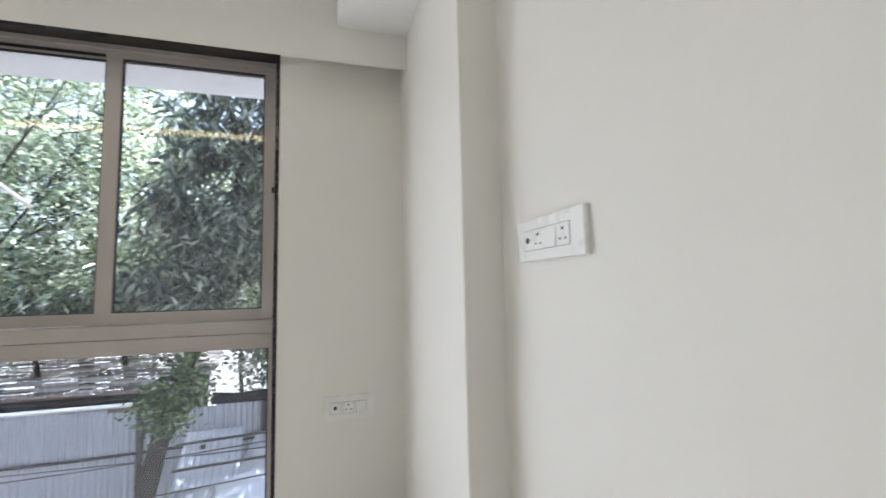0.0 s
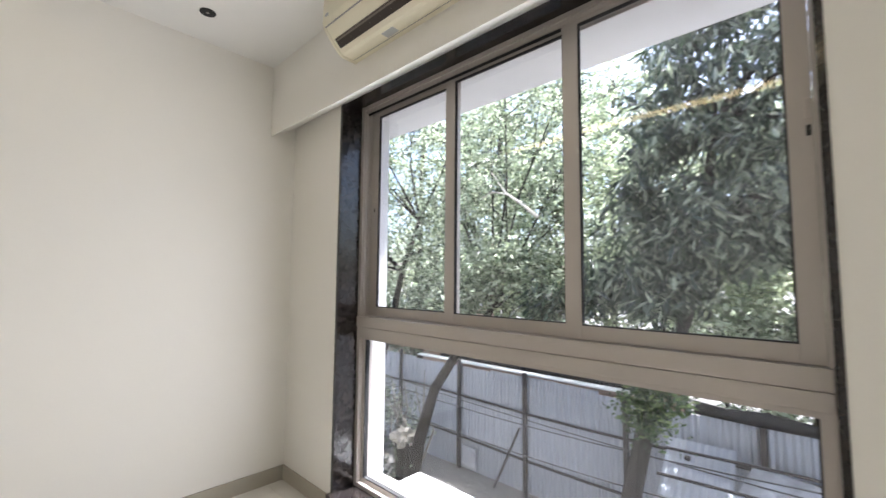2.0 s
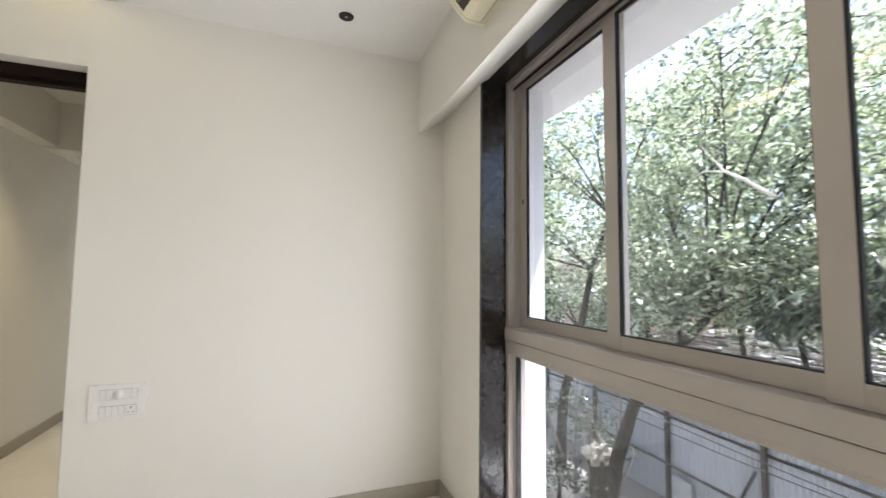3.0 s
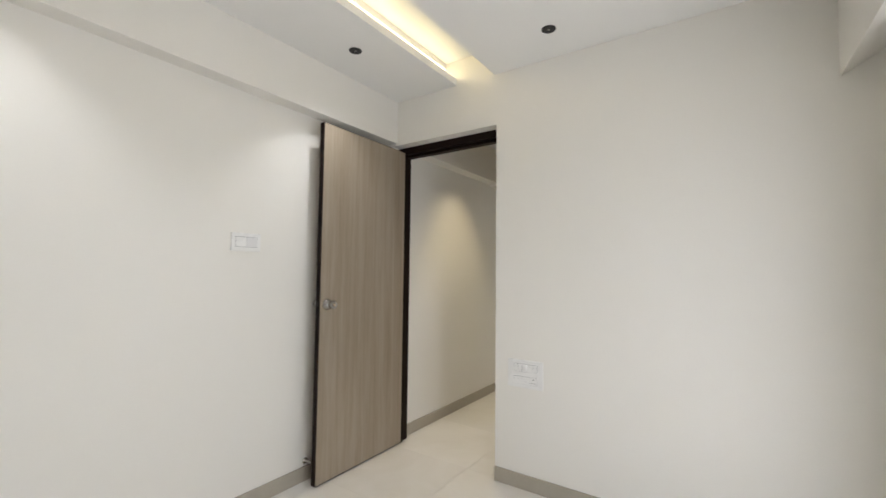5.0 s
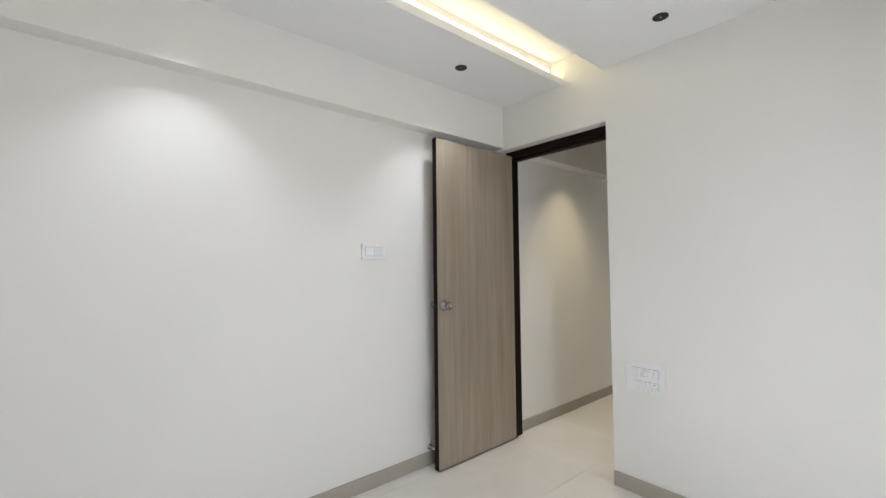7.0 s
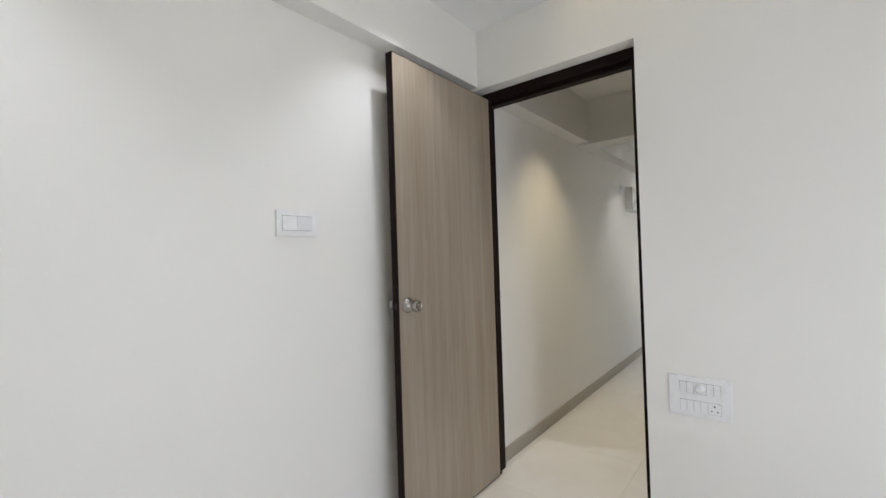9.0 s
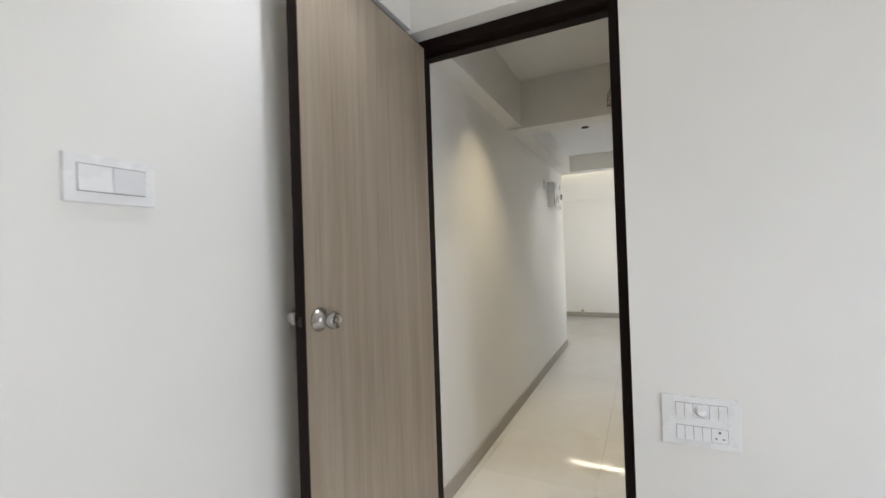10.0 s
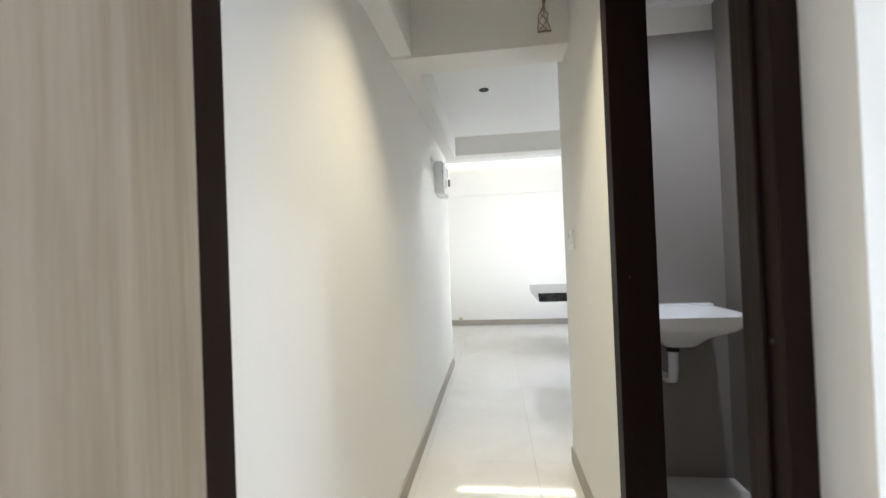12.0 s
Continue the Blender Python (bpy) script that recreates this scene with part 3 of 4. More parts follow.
downlight(-0.80, 0.49, CEIL_Z, "small round black recessed downlight in the corridor ceiling")
downlight(-2.555, 0.493, 2.335, "small round black recessed downlight in the corridor ceiling")


# ---- switch and socket plates: drawn facing -y, turned onto their wall
def hole_disc(bm, x, z, r, y):
    spin(bm, [(0.0003, 0.0), (r, 0.0), (r, 0.0012), (0.0003, 0.0012)], Matrix.Translation((x, y, z)) @ Matrix.Rotation(radians(90), 4, "X"), 12)


def module(plate, kind, x0, z0, x1, z1, f):
    """One module in a plate; f is how far the plate stands off the wall."""
    part("module_gap", box(x0 - 0.0006, -f - 0.0006, z0 - 0.0006, x1 + 0.0005, -f + 0.002, z1 + 0.0006), LINE, plate, "fine dark gap round a module")
    cx, cz, w, h = (x0 + x1) / 2, (z0 + z1) / 2, x1 - x0, z1 - z0
    if kind in ("rocker", "grey"):
        bm = bmesh.new()
        prism(bm, [(-f + 0.001, z0 + 0.0008), (-f - 0.0045, z0 + 0.0008), (-f - 0.0022, cz), (-f - 0.0012, z1 - 0.0008), (-f + 0.001, z1 - 0.0008)], "x", x0 + 0.0006, x1 - 0.0006)
        part("rocker", bm, PLASTIC if kind == "rocker" else PLASTIC_B, plate, "white rocker switch")
        return
    body = part("module", box(x0 + 0.0004, -f - 0.0016, z0 + 0.0004, x1 - 0.0004, -f + 0.001, z1 - 0.0004, bevel=0.0006), PLASTIC, plate)
    y = -f - 0.0008
    if kind == "socket":
        for hx, hz, hr in ((0, 0.24, 0.08), (-0.22, -0.2, 0.06), (0.22, -0.2, 0.06)):
            bm = bmesh.new()
            hole_disc(bm, cx + hx * min(w, h), cz + hz * min(w, h), hr * min(w, h), y)
            part("pin_hole", bm, HOLE, body, "dark pin hole")
    elif kind == "coax":
        bm = bmesh.new()
        hole_disc(bm, cx, cz, 0.17 * min(w, h), y - 0.0015)
        part("outlet", bm, HOLE, body, "black round outlet")
    elif kind == "regulator":
        m = Matrix.Translation((cx, -f, cz)) @ Matrix.Rotation(radians(90), 4, "X")
        dial = part("dial", spin(bmesh.new(), [(0.0005, 0.0), (0.019, 0.0), (0.0185, 0.004), (0.014, 0.006), (0.0125, 0.013), (0.011, 0.014), (0.0005, 0.014)], m, 24), PLASTIC, body, "round fan regulator dial", True)
        part("pointer", box(cx - 0.001, -f - 0.0146, cz + 0.006, cx + 0.001, -f - 0.0138, cz + 0.009), LINE, dial)


def plate(label, at, turn, w, h, rows, f=0.008, group=""):
    p = thing("socket_plate" if "socket" in label else "switch_plate", label, "socket" if "socket" in label else "switch", at, group, turn)
    part("cover", box(-w / 2, -f, -h / 2, w / 2, 0.002, h / 2, bevel=0.0025), PLASTIC, p)
    for x0, z0, h0, cells in rows:
        x = x0
        for kind, cw in cells:
            module(p, kind, x, z0, x + cw - 0.0003, z0 + h0, f)
            x += cw
    return p


plate("white two-row switch and socket plate on the wall by the doorway", (0.0, 1.091, 0.641), 90, 0.212, 0.156, [
    (-0.066, 0.014, 0.043, [("rocker", 0.0235), ("rocker", 0.0235), ("regulator", 0.044), ("rocker", 0.0235), ("rocker", 0.0235)]),
    (-0.066, -0.057, 0.043, [("rocker", 0.0235)] * 4 + [("socket", 0.044)])])
plate("white two-rocker switch plate on the wall behind the door", (1.066, 0.0, 1.360), 180, 0.156, 0.092, [(-0.058, -0.025, 0.052, [("rocker", 0.058), ("grey", 0.058)])], f=0.012)
plate("white raised socket plate with two sockets and a switch", (XR, 1.527, 1.206), -90, 0.250, 0.090, [(-0.098, -0.023, 0.044, [("coax", 0.040), ("socket", 0.046), ("rocker", 0.048), ("socket", 0.046)])], f=0.012)
plate("white three-module socket plate low beside the window", (2.704, YW, 0.614), 0, 0.204, 0.096, [(-0.076, -0.024, 0.046, [("coax", 0.044)]), (-0.023, -0.024, 0.046, [("socket", 0.044)]), (0.030, -0.024, 0.046, [("rocker", 0.044)])], f=0.006)
plate("small white switch plate on the corridor wall", (-1.62, 0.905, 1.190), 0, 0.14, 0.094, [(-0.045, -0.023, 0.046, [("rocker", 0.045), ("socket", 0.045)])])
plate("small white bell push plate beside the meter box", (-2.72, 0.06, 1.86), 180, 0.09, 0.09, [(-0.022, -0.022, 0.044, [("rocker", 0.044)])])

# ---- air conditioner on the beam above the window
ac = thing("air_conditioner", "yellowed split air conditioner mounted above the window", "air conditioner", (0.868, 2.445, 2.158))
AX = 0.782
AC_BODY = [(0.0, 0.0), (0.0, 0.262), (-0.150, 0.262), (-0.168, 0.248), (-0.171, 0.116), (-0.164, 0.088), (-0.146, 0.066), (-0.128, 0.046), (-0.100, 0.018), (-0.084, 0.004), (-0.070, 0.0)]
part("body", prism(bmesh.new(), AC_BODY, "x", 0.004, AX - 0.004), AC_PLASTIC, ac)
for x in (0.0, AX - 0.014):
    part("end_cap", prism(bmesh.new(), [(y * 1.012, z - 0.003 if z < 0.2 else z + 0.002) for y, z in AC_BODY], "x", x, x + 0.014), AC_PLASTIC, ac)
front = part("front_panel", prism(bmesh.new(), [(-0.170, 0.092), (-0.1755, 0.118), (-0.1735, 0.250), (-0.155, 0.266), (-0.150, 0.262), (-0.167, 0.247), (-0.1705, 0.118), (-0.164, 0.090)], "x", 0.010, AX - 0.010), AC_PLASTIC, ac)
part("panel_gap", prism(bmesh.new(), [(-0.1655, 0.087), (-0.1685, 0.091), (-0.165, 0.0925), (-0.162, 0.089)], "x", 0.012, AX - 0.012), LINE, ac, "fine shadow gap under the front panel")
part("badge", box(0.165, -0.1775, 0.150, 0.245, -0.1735, 0.172, bevel=0.001), LABEL_GREY, front, "plain dark grey badge")
part("display", box(0.022, -0.1770, 0.126, 0.046, -0.1735, 0.138, bevel=0.001), LABEL_GREY, front, "small dark display")
part("air_slot", prism(bmesh.new(), [(-0.1305, 0.0475), (-0.1290, 0.0440), (-0.1010, 0.0165), (-0.0975, 0.0195), (-0.1265, 0.0495)], "x", 0.030, AX - 0.045), AC_DARK, ac, "dark air outlet slot")
part("louvre", prism(bmesh.new(), [(-0.1310, 0.0465), (-0.1225, 0.0370), (-0.1195, 0.0395), (-0.1285, 0.0490)], "x", 0.036, AX - 0.051), LOUVRE, ac, "thin brownish air louvre")
for i in range(11):
    x = 0.06 + i * (AX - 0.13) / 10
    part("vane", box(x - 0.001, -0.1135, 0.0270, x + 0.001, -0.1065, 0.0300), LOUVRE, ac)
part("sticker", box(0.268, -0.066, -0.0012, 0.338, -0.030, 0.002, bevel=0.0004), LABEL_GREY, ac, "worn silver sticker")
part("seam", box(0.020, -0.0245, -0.0012, AX - 0.016, -0.0225, 0.002), LINE, ac, "fine seam along the back tray")
pipe = part("pipe_stub", tube(bmesh.new(), [(AX - 0.01, -0.05, 0.05), (AX + 0.010, -0.046, 0.052), (AX + 0.020, -0.025, 0.056), (AX + 0.020, 0.02, 0.056)], 0.014, 10), RUBBER, ac, "black insulated pipe stub", True)

# ---- corridor things
meter = thing("meter_box", "white steel distribution box on the corridor wall", "electrical box", (-3.04, 0.06, 1.775))
part("case", box(-0.18, -0.002, -0.13, 0.18, 0.066, 0.13, bevel=0.003), PLASTIC, meter)
part("door", box(-0.172, 0.067, -0.122, 0.172, 0.075, 0.122, bevel=0.002), PLASTIC, meter, "flat white steel door")
part("handle", box(-0.160, 0.074, -0.03, -0.140, 0.09, 0.03, bevel=0.003), HOLE, meter, "small black latch")
part("door_gap", boxes([(0.1725, 0.064, -0.124, 0.1745, 0.0695, 0.124), (-0.174, 0.064, -0.1245, 0.1745, 0.0695, -0.1225)]), LINE, meter, "thin dark gap round the door")

wires = thing("hanging_wires", "bundle of bare brown wires hanging from the corridor beam", "wires", (-1.47, 0.79, 2.14))
random.seed(5)
for k in range(4):
    a = k * 1.4
    pts = [(0.0, 0, 0.21), (0.005, 0.004 * k, 0.15), (0.012 + 0.004 * k, 0.01 * math.cos(a), 0.10), (0.018, 0.022 * math.cos(a), 0.085), (0.02, 0.03 * math.cos(a + 1), 0.055),
           (0.018, 0.028 * math.cos(a + 2), 0.02), (0.02, 0.035 * math.cos(a + 2.6), 0.0), (0.016, 0.04 * math.cos(a + 4), 0.006), (0.014, 0.01, 0.012)]
    part("wire", tube(bmesh.new(), pts, 0.0022, 6), COPPER, wires, "", True)

counter = thing("counter", "black granite breakfast counter projecting from the kitchen", "counter", (-4.95, 0.95, 0.612))
part("slab", box(0.0, 0.0, 0.05, 1.10, 1.6, 0.09, bevel=0.003), GRANITE, counter)
part("apron", box(0.006, 0.006, 0.0, 1.094, 1.6, 0.05), GRANITE, counter)
part("support_wall", box(0.2, 0.9, -0.63, 0.9, 1.05, 0.0), PAINT, counter, "off-white painted support wall")

stub = thing("pipe_stub", "short brass pipe stub in the living room skirting", "pipe", (-6.04, -0.05, 0.10))
part("pipe", tube(bmesh.new(), [(0, 0, 0), (0.06, 0, 0), (0.075, 0, -0.012), (0.075, 0, -0.03)], 0.014, 10), BRASS, stub, "", True)
part("flange", spin(bmesh.new(), [(0.0005, 0.0), (0.028, 0.0), (0.026, 0.006), (0.0005, 0.006)], Matrix.Rotation(radians(90), 4, "Y"), 16), BRASS, stub)

# ---- bathroom: washbasin
basin = thing("washbasin", "white glazed ceramic wall-hung washbasin", "washbasin", (-1.708, 1.345, 0.848))


def basin_mesh():
    bm = bmesh.new()
    n, rings = 28, []
    rows = [(0.035, -0.170, 0.03, 0.04), (0.070, -0.160, 0.12, 0.07), (0.120, -0.115, 0.19, 0.12), (0.175, -0.065, 0.215, 0.17), (0.208, -0.036, 0.225, 0.195), (0.222, 0.0, 0.225, 0.205),
            (0.203, 0.004, 0.210, 0.188), (0.183, 0.0, 0.190, 0.163), (0.165, -0.03, 0.17, 0.145), (0.13, -0.08, 0.13, 0.11), (0.05, -0.10, 0.05, 0.04)]
    for i, (ry, z, _, rx) in enumerate(rows):
        ring = []
        for k in range(n):
            a = 2 * math.pi * k / n
            c, s = math.cos(a), math.sin(a)
            c, s = math.copysign(abs(c) ** 0.4, c), math.copysign(abs(s) ** 0.4, s)
            cx = 0.205 if i < 6 else 0.225
            ring.append(bm.verts.new((max(0.0, cx + rx * c) if i > 2 else cx * 0.7 + rx * c * 0.9, ry * s, z)))
        rings.append(ring)
    for a, b in zip(rings, rings[1:]):
        for k in range(n):
            bm.faces.new((a[k], a[(k + 1) % n], b[(k + 1) % n], b[k]))
    bm.faces.new(rings[0]), bm.faces.new(rings[-1])
    bmesh.ops.recalc_face_normals(bm, faces=bm.faces[:])
    return bm


part("bowl", basin_mesh(), CERAMIC, basin, "", True)
part("back_ledge", box(0.0, -0.215, -0.03, 0.05, 0.215, 0.012, bevel=0.006), CERAMIC, basin)
waste = part("waste_pipe", tube(bmesh.new(), [(0.15, -0.02, -0.16), (0.15, -0.02, -0.27), (0.14, -0.02, -0.32), (0.08, -0.02, -0.34), (0.0, -0.02, -0.34)], 0.022, 14), CERAMIC, basin, "white plastic waste pipe", True)
part("collar", spin(bmesh.new(), [(0.0005, -0.190), (0.028, -0.190), (0.028, -0.169), (0.0005, -0.169)], Matrix.Translation((0.15, -0.02, 0)), 18), HOLE, waste, "black rubber collar")
part("tap_hole", spin(bmesh.new(), [(0.0005, 0.0), (0.014, 0.0), (0.014, 0.0135), (0.0005, 0.0135)], Matrix.Translation((0.03, -0.06, 0)), 14), HOLE, basin)

# ---- outdoors: ground, fence, sheds
GZ = -3.2
gr = bmesh.new()
n = 60
grid = [[gr.verts.new((x, y, GZ + (0.12 * noise.noise(Vector((x * 0.5, y * 0.5, 0))) if 2.9 < y < 30 and abs(x) < 25 else 0.0))) for x in [-400, -120, -60] + [-30 + i for i in range(n + 1)] + [60, 120, 400]]
        for y in [-100, 0] + [2.6 + j * 0.8 for j in range(40)] + [60, 120, 500]]
for ra_, rb_ in zip(grid, grid[1:]):
    for i in range(len(ra_) - 1):
        gr.faces.new((ra_[i], ra_[i + 1], rb_[i + 1], rb_[i]))
struct("ground", gr, SOIL, "dusty brown bare ground behind the building", "ground")

FENCE_Y, FENCE_TOP = 9.0, -0.82


def corrugated(w, h, waves, amp, per=6):
    """A corrugated sheet, w wide along x, h high along z, of 1 mm."""
    bm = bmesh.new()
    k = waves * per
    rows = []
    for z in (0.0, h):
        rows.append([bm.verts.new((w * i / k, amp * math.cos(2 * math.pi * i / per), z)) for i in range(k + 1)])
    for i in range(k):
        bm.faces.new((rows[0][i], rows[0][i + 1], rows[1][i + 1], rows[1][i]))
    r = bmesh.ops.extrude_face_region(bm, geom=bm.faces[:])
    bmesh.ops.translate(bm, verts=[v for v in r["geom"] if isinstance(v, bmesh.types.BMVert)], vec=(0, 0.002, 0))
    bmesh.ops.recalc_face_normals(bm, faces=bm.faces[:])
    return bm


fence = thing("fence", "grey corrugated metal sheet fence on rusty posts", "fence", (0, FENCE_Y, GZ))
sheet_a = mesh_of("sheet", corrugated(0.84, 2.33, 9, 0.018), GALV)
sheet_b = mesh_of("sheet", corrugated(0.84, 2.33, 5, 0.006), GALV)
random.seed(3)
for i in range(-16, 8):
    x = i * 0.82
    ob = new("sheet", sheet_b if -9 <= i <= -6 else sheet_a)
    ob.parent = fence
    ob.location = (x, random.uniform(-0.008, 0.008), random.uniform(-0.03, 0.05) - 0.02 * (i > 1))
    ob.rotation_euler = (radians(random.uniform(-1.2, 1.2)), radians(random.uniform(-0.5, 0.5)), 0)
for x in (-12.3, -10.4, -8.2, -6.2, -4.12, -2.32, -0.3, 1.6, 3.4, 5.2):
    part("post", box(x - 0.04, -0.12, -0.2, x + 0.04, -0.05, 2.5 + 0.05 * math.sin(x * 3), bevel=0.005), RUST, fence, "dark rusty post")
for z in (0.72, 1.66):
    part("rail", tube(bmesh.new(), [(x, -0.045, z + 0.03 * math.sin(x * 0.9)) for x in [-13 + 1.2 * k for k in range(17)]], 0.026, 6), RUST, fence, "dark rusty rail")

shed = thing("shed", "low old shed with a patched tiled roof behind the fence", "shed", (0, 10.6, GZ))
part("wall", boxes([(-7.2, 0.3, 0, 0.1, 0.45, 2.25), (-7.2, 0.45, 0, -7.05, 4.2, 2.6)]), BRICK, shed, "faded brown plastered wall")
part("eave_board", box(-6.6, -0.72, 2.18, -0.35, -0.50, 2.215, bevel=0.004), WHITEWASH, shed, "pale sheet edge at the eaves")
part("sagging_tarpaulin", box(-5.9, -0.49, 2.20, -0.05, -0.12, 2.30, bevel=0.03), TARP, shed, "black tarpaulin under the tiles")
# Mixed tile tones stand for sun spots and leaf shade on the roof.
shingles = [mesh_of("roof_tile", corrugated(0.62, 0.21, 4, 0.006, 5), m) for m in (ROOFSHEET, ROOFPALE, ROOFSHEET, ROOFDARK, ROOFPALE)]
random.seed(9)
for r_ in range(22):
    for c_ in range(13):
        ob = new("roof_tile", random.choice(shingles))
        ob.parent = shed
        ob.location = (-7.6 + c_ * 0.60 + (r_ % 2) * 0.08, -0.25 + r_ * 0.15 + random.uniform(-0.02, 0.02), 2.345 + r_ * 0.030 + random.uniform(0, 0.03))
        ob.rotation_euler = (radians(-86 + random.uniform(-3, 3)), 0, radians(random.uniform(-2.5, 2.5)))

house = thing("house", "distant plain brown house wall behind the trees", "house", (-13.0, 15.0, GZ))
part("wall", box(-4.0, 0, 0, 2.6, 4, 3.1), BRICK, house)
part("roof", box(-4.4, -0.4, 3.1, 3.0, 4.4, 3.3, bevel=0.02), GALV_LIGHT, house, "flat pale roof edge")
for x in (-3.0, -1.0, 1.0):
    part("window", box(x - 0.4, -0.03, 1.5, x + 0.4, 0.02, 2.6), HOLE, house, "dark window")
part("pillar", box(2.2, -0.5, 0, 2.45, -0.2, 3.1), WHITEWASH, house, "white pillar")

lean = thing("lean_to_roof", "low lean-to roof of pale metal sheets with painted leaf-shade dapples", "roof", (0.55, 6.9, -2.28))
random.seed(12)
flats = [mesh_of("sheet", corrugated(0.86, 1.05, w, a), m) for w, a, m in ((9, 0.008, GALV_LIGHT), (2, 0.016, GALV_LIGHT), (9, 0.008, GALV), (1, 0.02, GALV))]
for c_ in range(4):
    for r_ in range(2):
        ob = new("sheet", flats[(c_ * 3 + r_ * 2 + c_ // 2) % 4])
        ob.parent = lean
        ob.location = (c_ * 0.80 + random.uniform(-0.1, 0.1), r_ * 0.84 + random.uniform(-0.08, 0.08), r_ * 0.46 + random.uniform(0.0, 0.10))
        ob.rotation_euler = (radians(-62 + random.uniform(-7, 7)), radians(random.uniform(-6, 6)), radians(random.uniform(-14, 14)))
for k, (y, z) in enumerate(((0.35, 0.28), (1.1, 0.72), (1.55, 0.95))):
    part("batten", tube(bmesh.new(), [(-0.1, y, z), (1.5, y + 0.05, z + 0.05), (3.4, y - 0.05, z + 0.02)], 0.022, 6), RUST, lean, "dark rusty batten")
for x in (0.2, 2.9):
    part("leg", box(x - 0.04, 1.5, -0.95, x + 0.04, 1.58, 0.9), RUST, lean, "dark rusty leg")

for k, (y, x0, z0, x1, z1, sag) in enumerate(((8.3, -9, -1.05, 6, -1.35, 0.25), (8.0, -8, -1.2, 5, -0.95, 0.35), (7.6, -5, -1.7, 6, -1.1, 0.3))):
    cable = thing("cable", "thin black cable sagging across the yard", "cable", (0, y, 0), "cables across the yard")
    pts = [(x0 + (x1 - x0) * i / 14, 0.0, z0 + (z1 - z0) * i / 14 - sag * 4 * (i / 14) * (1 - i / 14)) for i in range(15)]
    part("strand", tube(bmesh.new(), pts, 0.011, 5), CABLE, cable)

heap = thing("cloth_bundle", "pale cloth bundle caught on cut stumps by the fence", "bundle", (-4.38, 7.45, -2.15))
bm = bmesh.new()
bmesh.ops.create_icosphere(bm, subdivisions=3, radius=0.27)
for v in bm.verts:
    v.co *= 0.8 + 0.75 * noise.noise(v.co * 7)
    v.co.z *= 0.8
part("cloth", bm, CLOTH, heap, "", False)
for k in range(3):
    part("stump", tube(bmesh.new(), [(-0.1 + 0.2 * k, 0.05 * k, -0.9), (-0.15 + 0.22 * k, 0, -0.3), (-0.22 + 0.25 * k, -0.05, 0.05 - 0.1 * k)], [0.12, 0.09, 0.07], 8), BARK, heap, "rough cut stump", True)


stick = thing("wooden_pole", "dark wooden pole leaning against the sheet fence", "pole", (0, 0, 0))
part("shaft", tube(bmesh.new(), [(-3.14, 8.6, -3.2), (-3.02, 8.75, -3.27), (-2.41, 8.85, -1.85)], [0.035, 0.032, 0.026], 8), RUST, stick, "", True)
cabinet = thing("junction_box", "small pale grey metal box fixed to the fence", "electrical box", (-3.96, 8.88, -3.0))
part("case", box(0, -0.06, 0, 0.42, 0.0, 0.42, bevel=0.008), GALV_LIGHT, cabinet)
part("lid", box(0.015, -0.07, 0.015, 0.4, -0.06, 0.4, bevel=0.004), GALV_LIGHT, cabinet, "flat pale lid")
cover = thing("tarpaulin", "black tarpaulin strip folded over the fence top", "tarpaulin", (0.75, 8.93, -0.79))
part("sheet", tube(bmesh.new(), [(0, 0, 0.02), (0.4, 0.02, -0.01), (0.9, -0.02, 0.015), (1.5, 0.02, -0.02), (2.2, 0.0, 0.02), (2.9, 0.0, 0.0)], [0.10, 0.085, 0.105, 0.08, 0.10, 0.09], 8), TARP, cover, "", True)

tangle = thing("dead_shrub", "tangle of bare greyish stems at the fence foot", "shrub", (-4.85, 7.7, GZ))
random.seed(31)
for k in range(13):
    x, lean_ = random.uniform(-0.9, 0.6), random.uniform(-0.7, 0.7)
    top = random.uniform(1.2, 2.5)
    part("stem", tube(bmesh.new(), [(x, random.uniform(-0.2, 0.2), 0.0), (x + lean_ * 0.3 + random.uniform(-0.15, 0.15), 0.0, top * 0.35), (x + lean_ * 0.8, random.uniform(-0.2, 0.2), top * 0.7), (x + lean_ + random.uniform(-0.3, 0.3), 0.0, top)], [0.034, 0.028, 0.02, 0.009], 6), DRYWOOD, tangle, "", True)

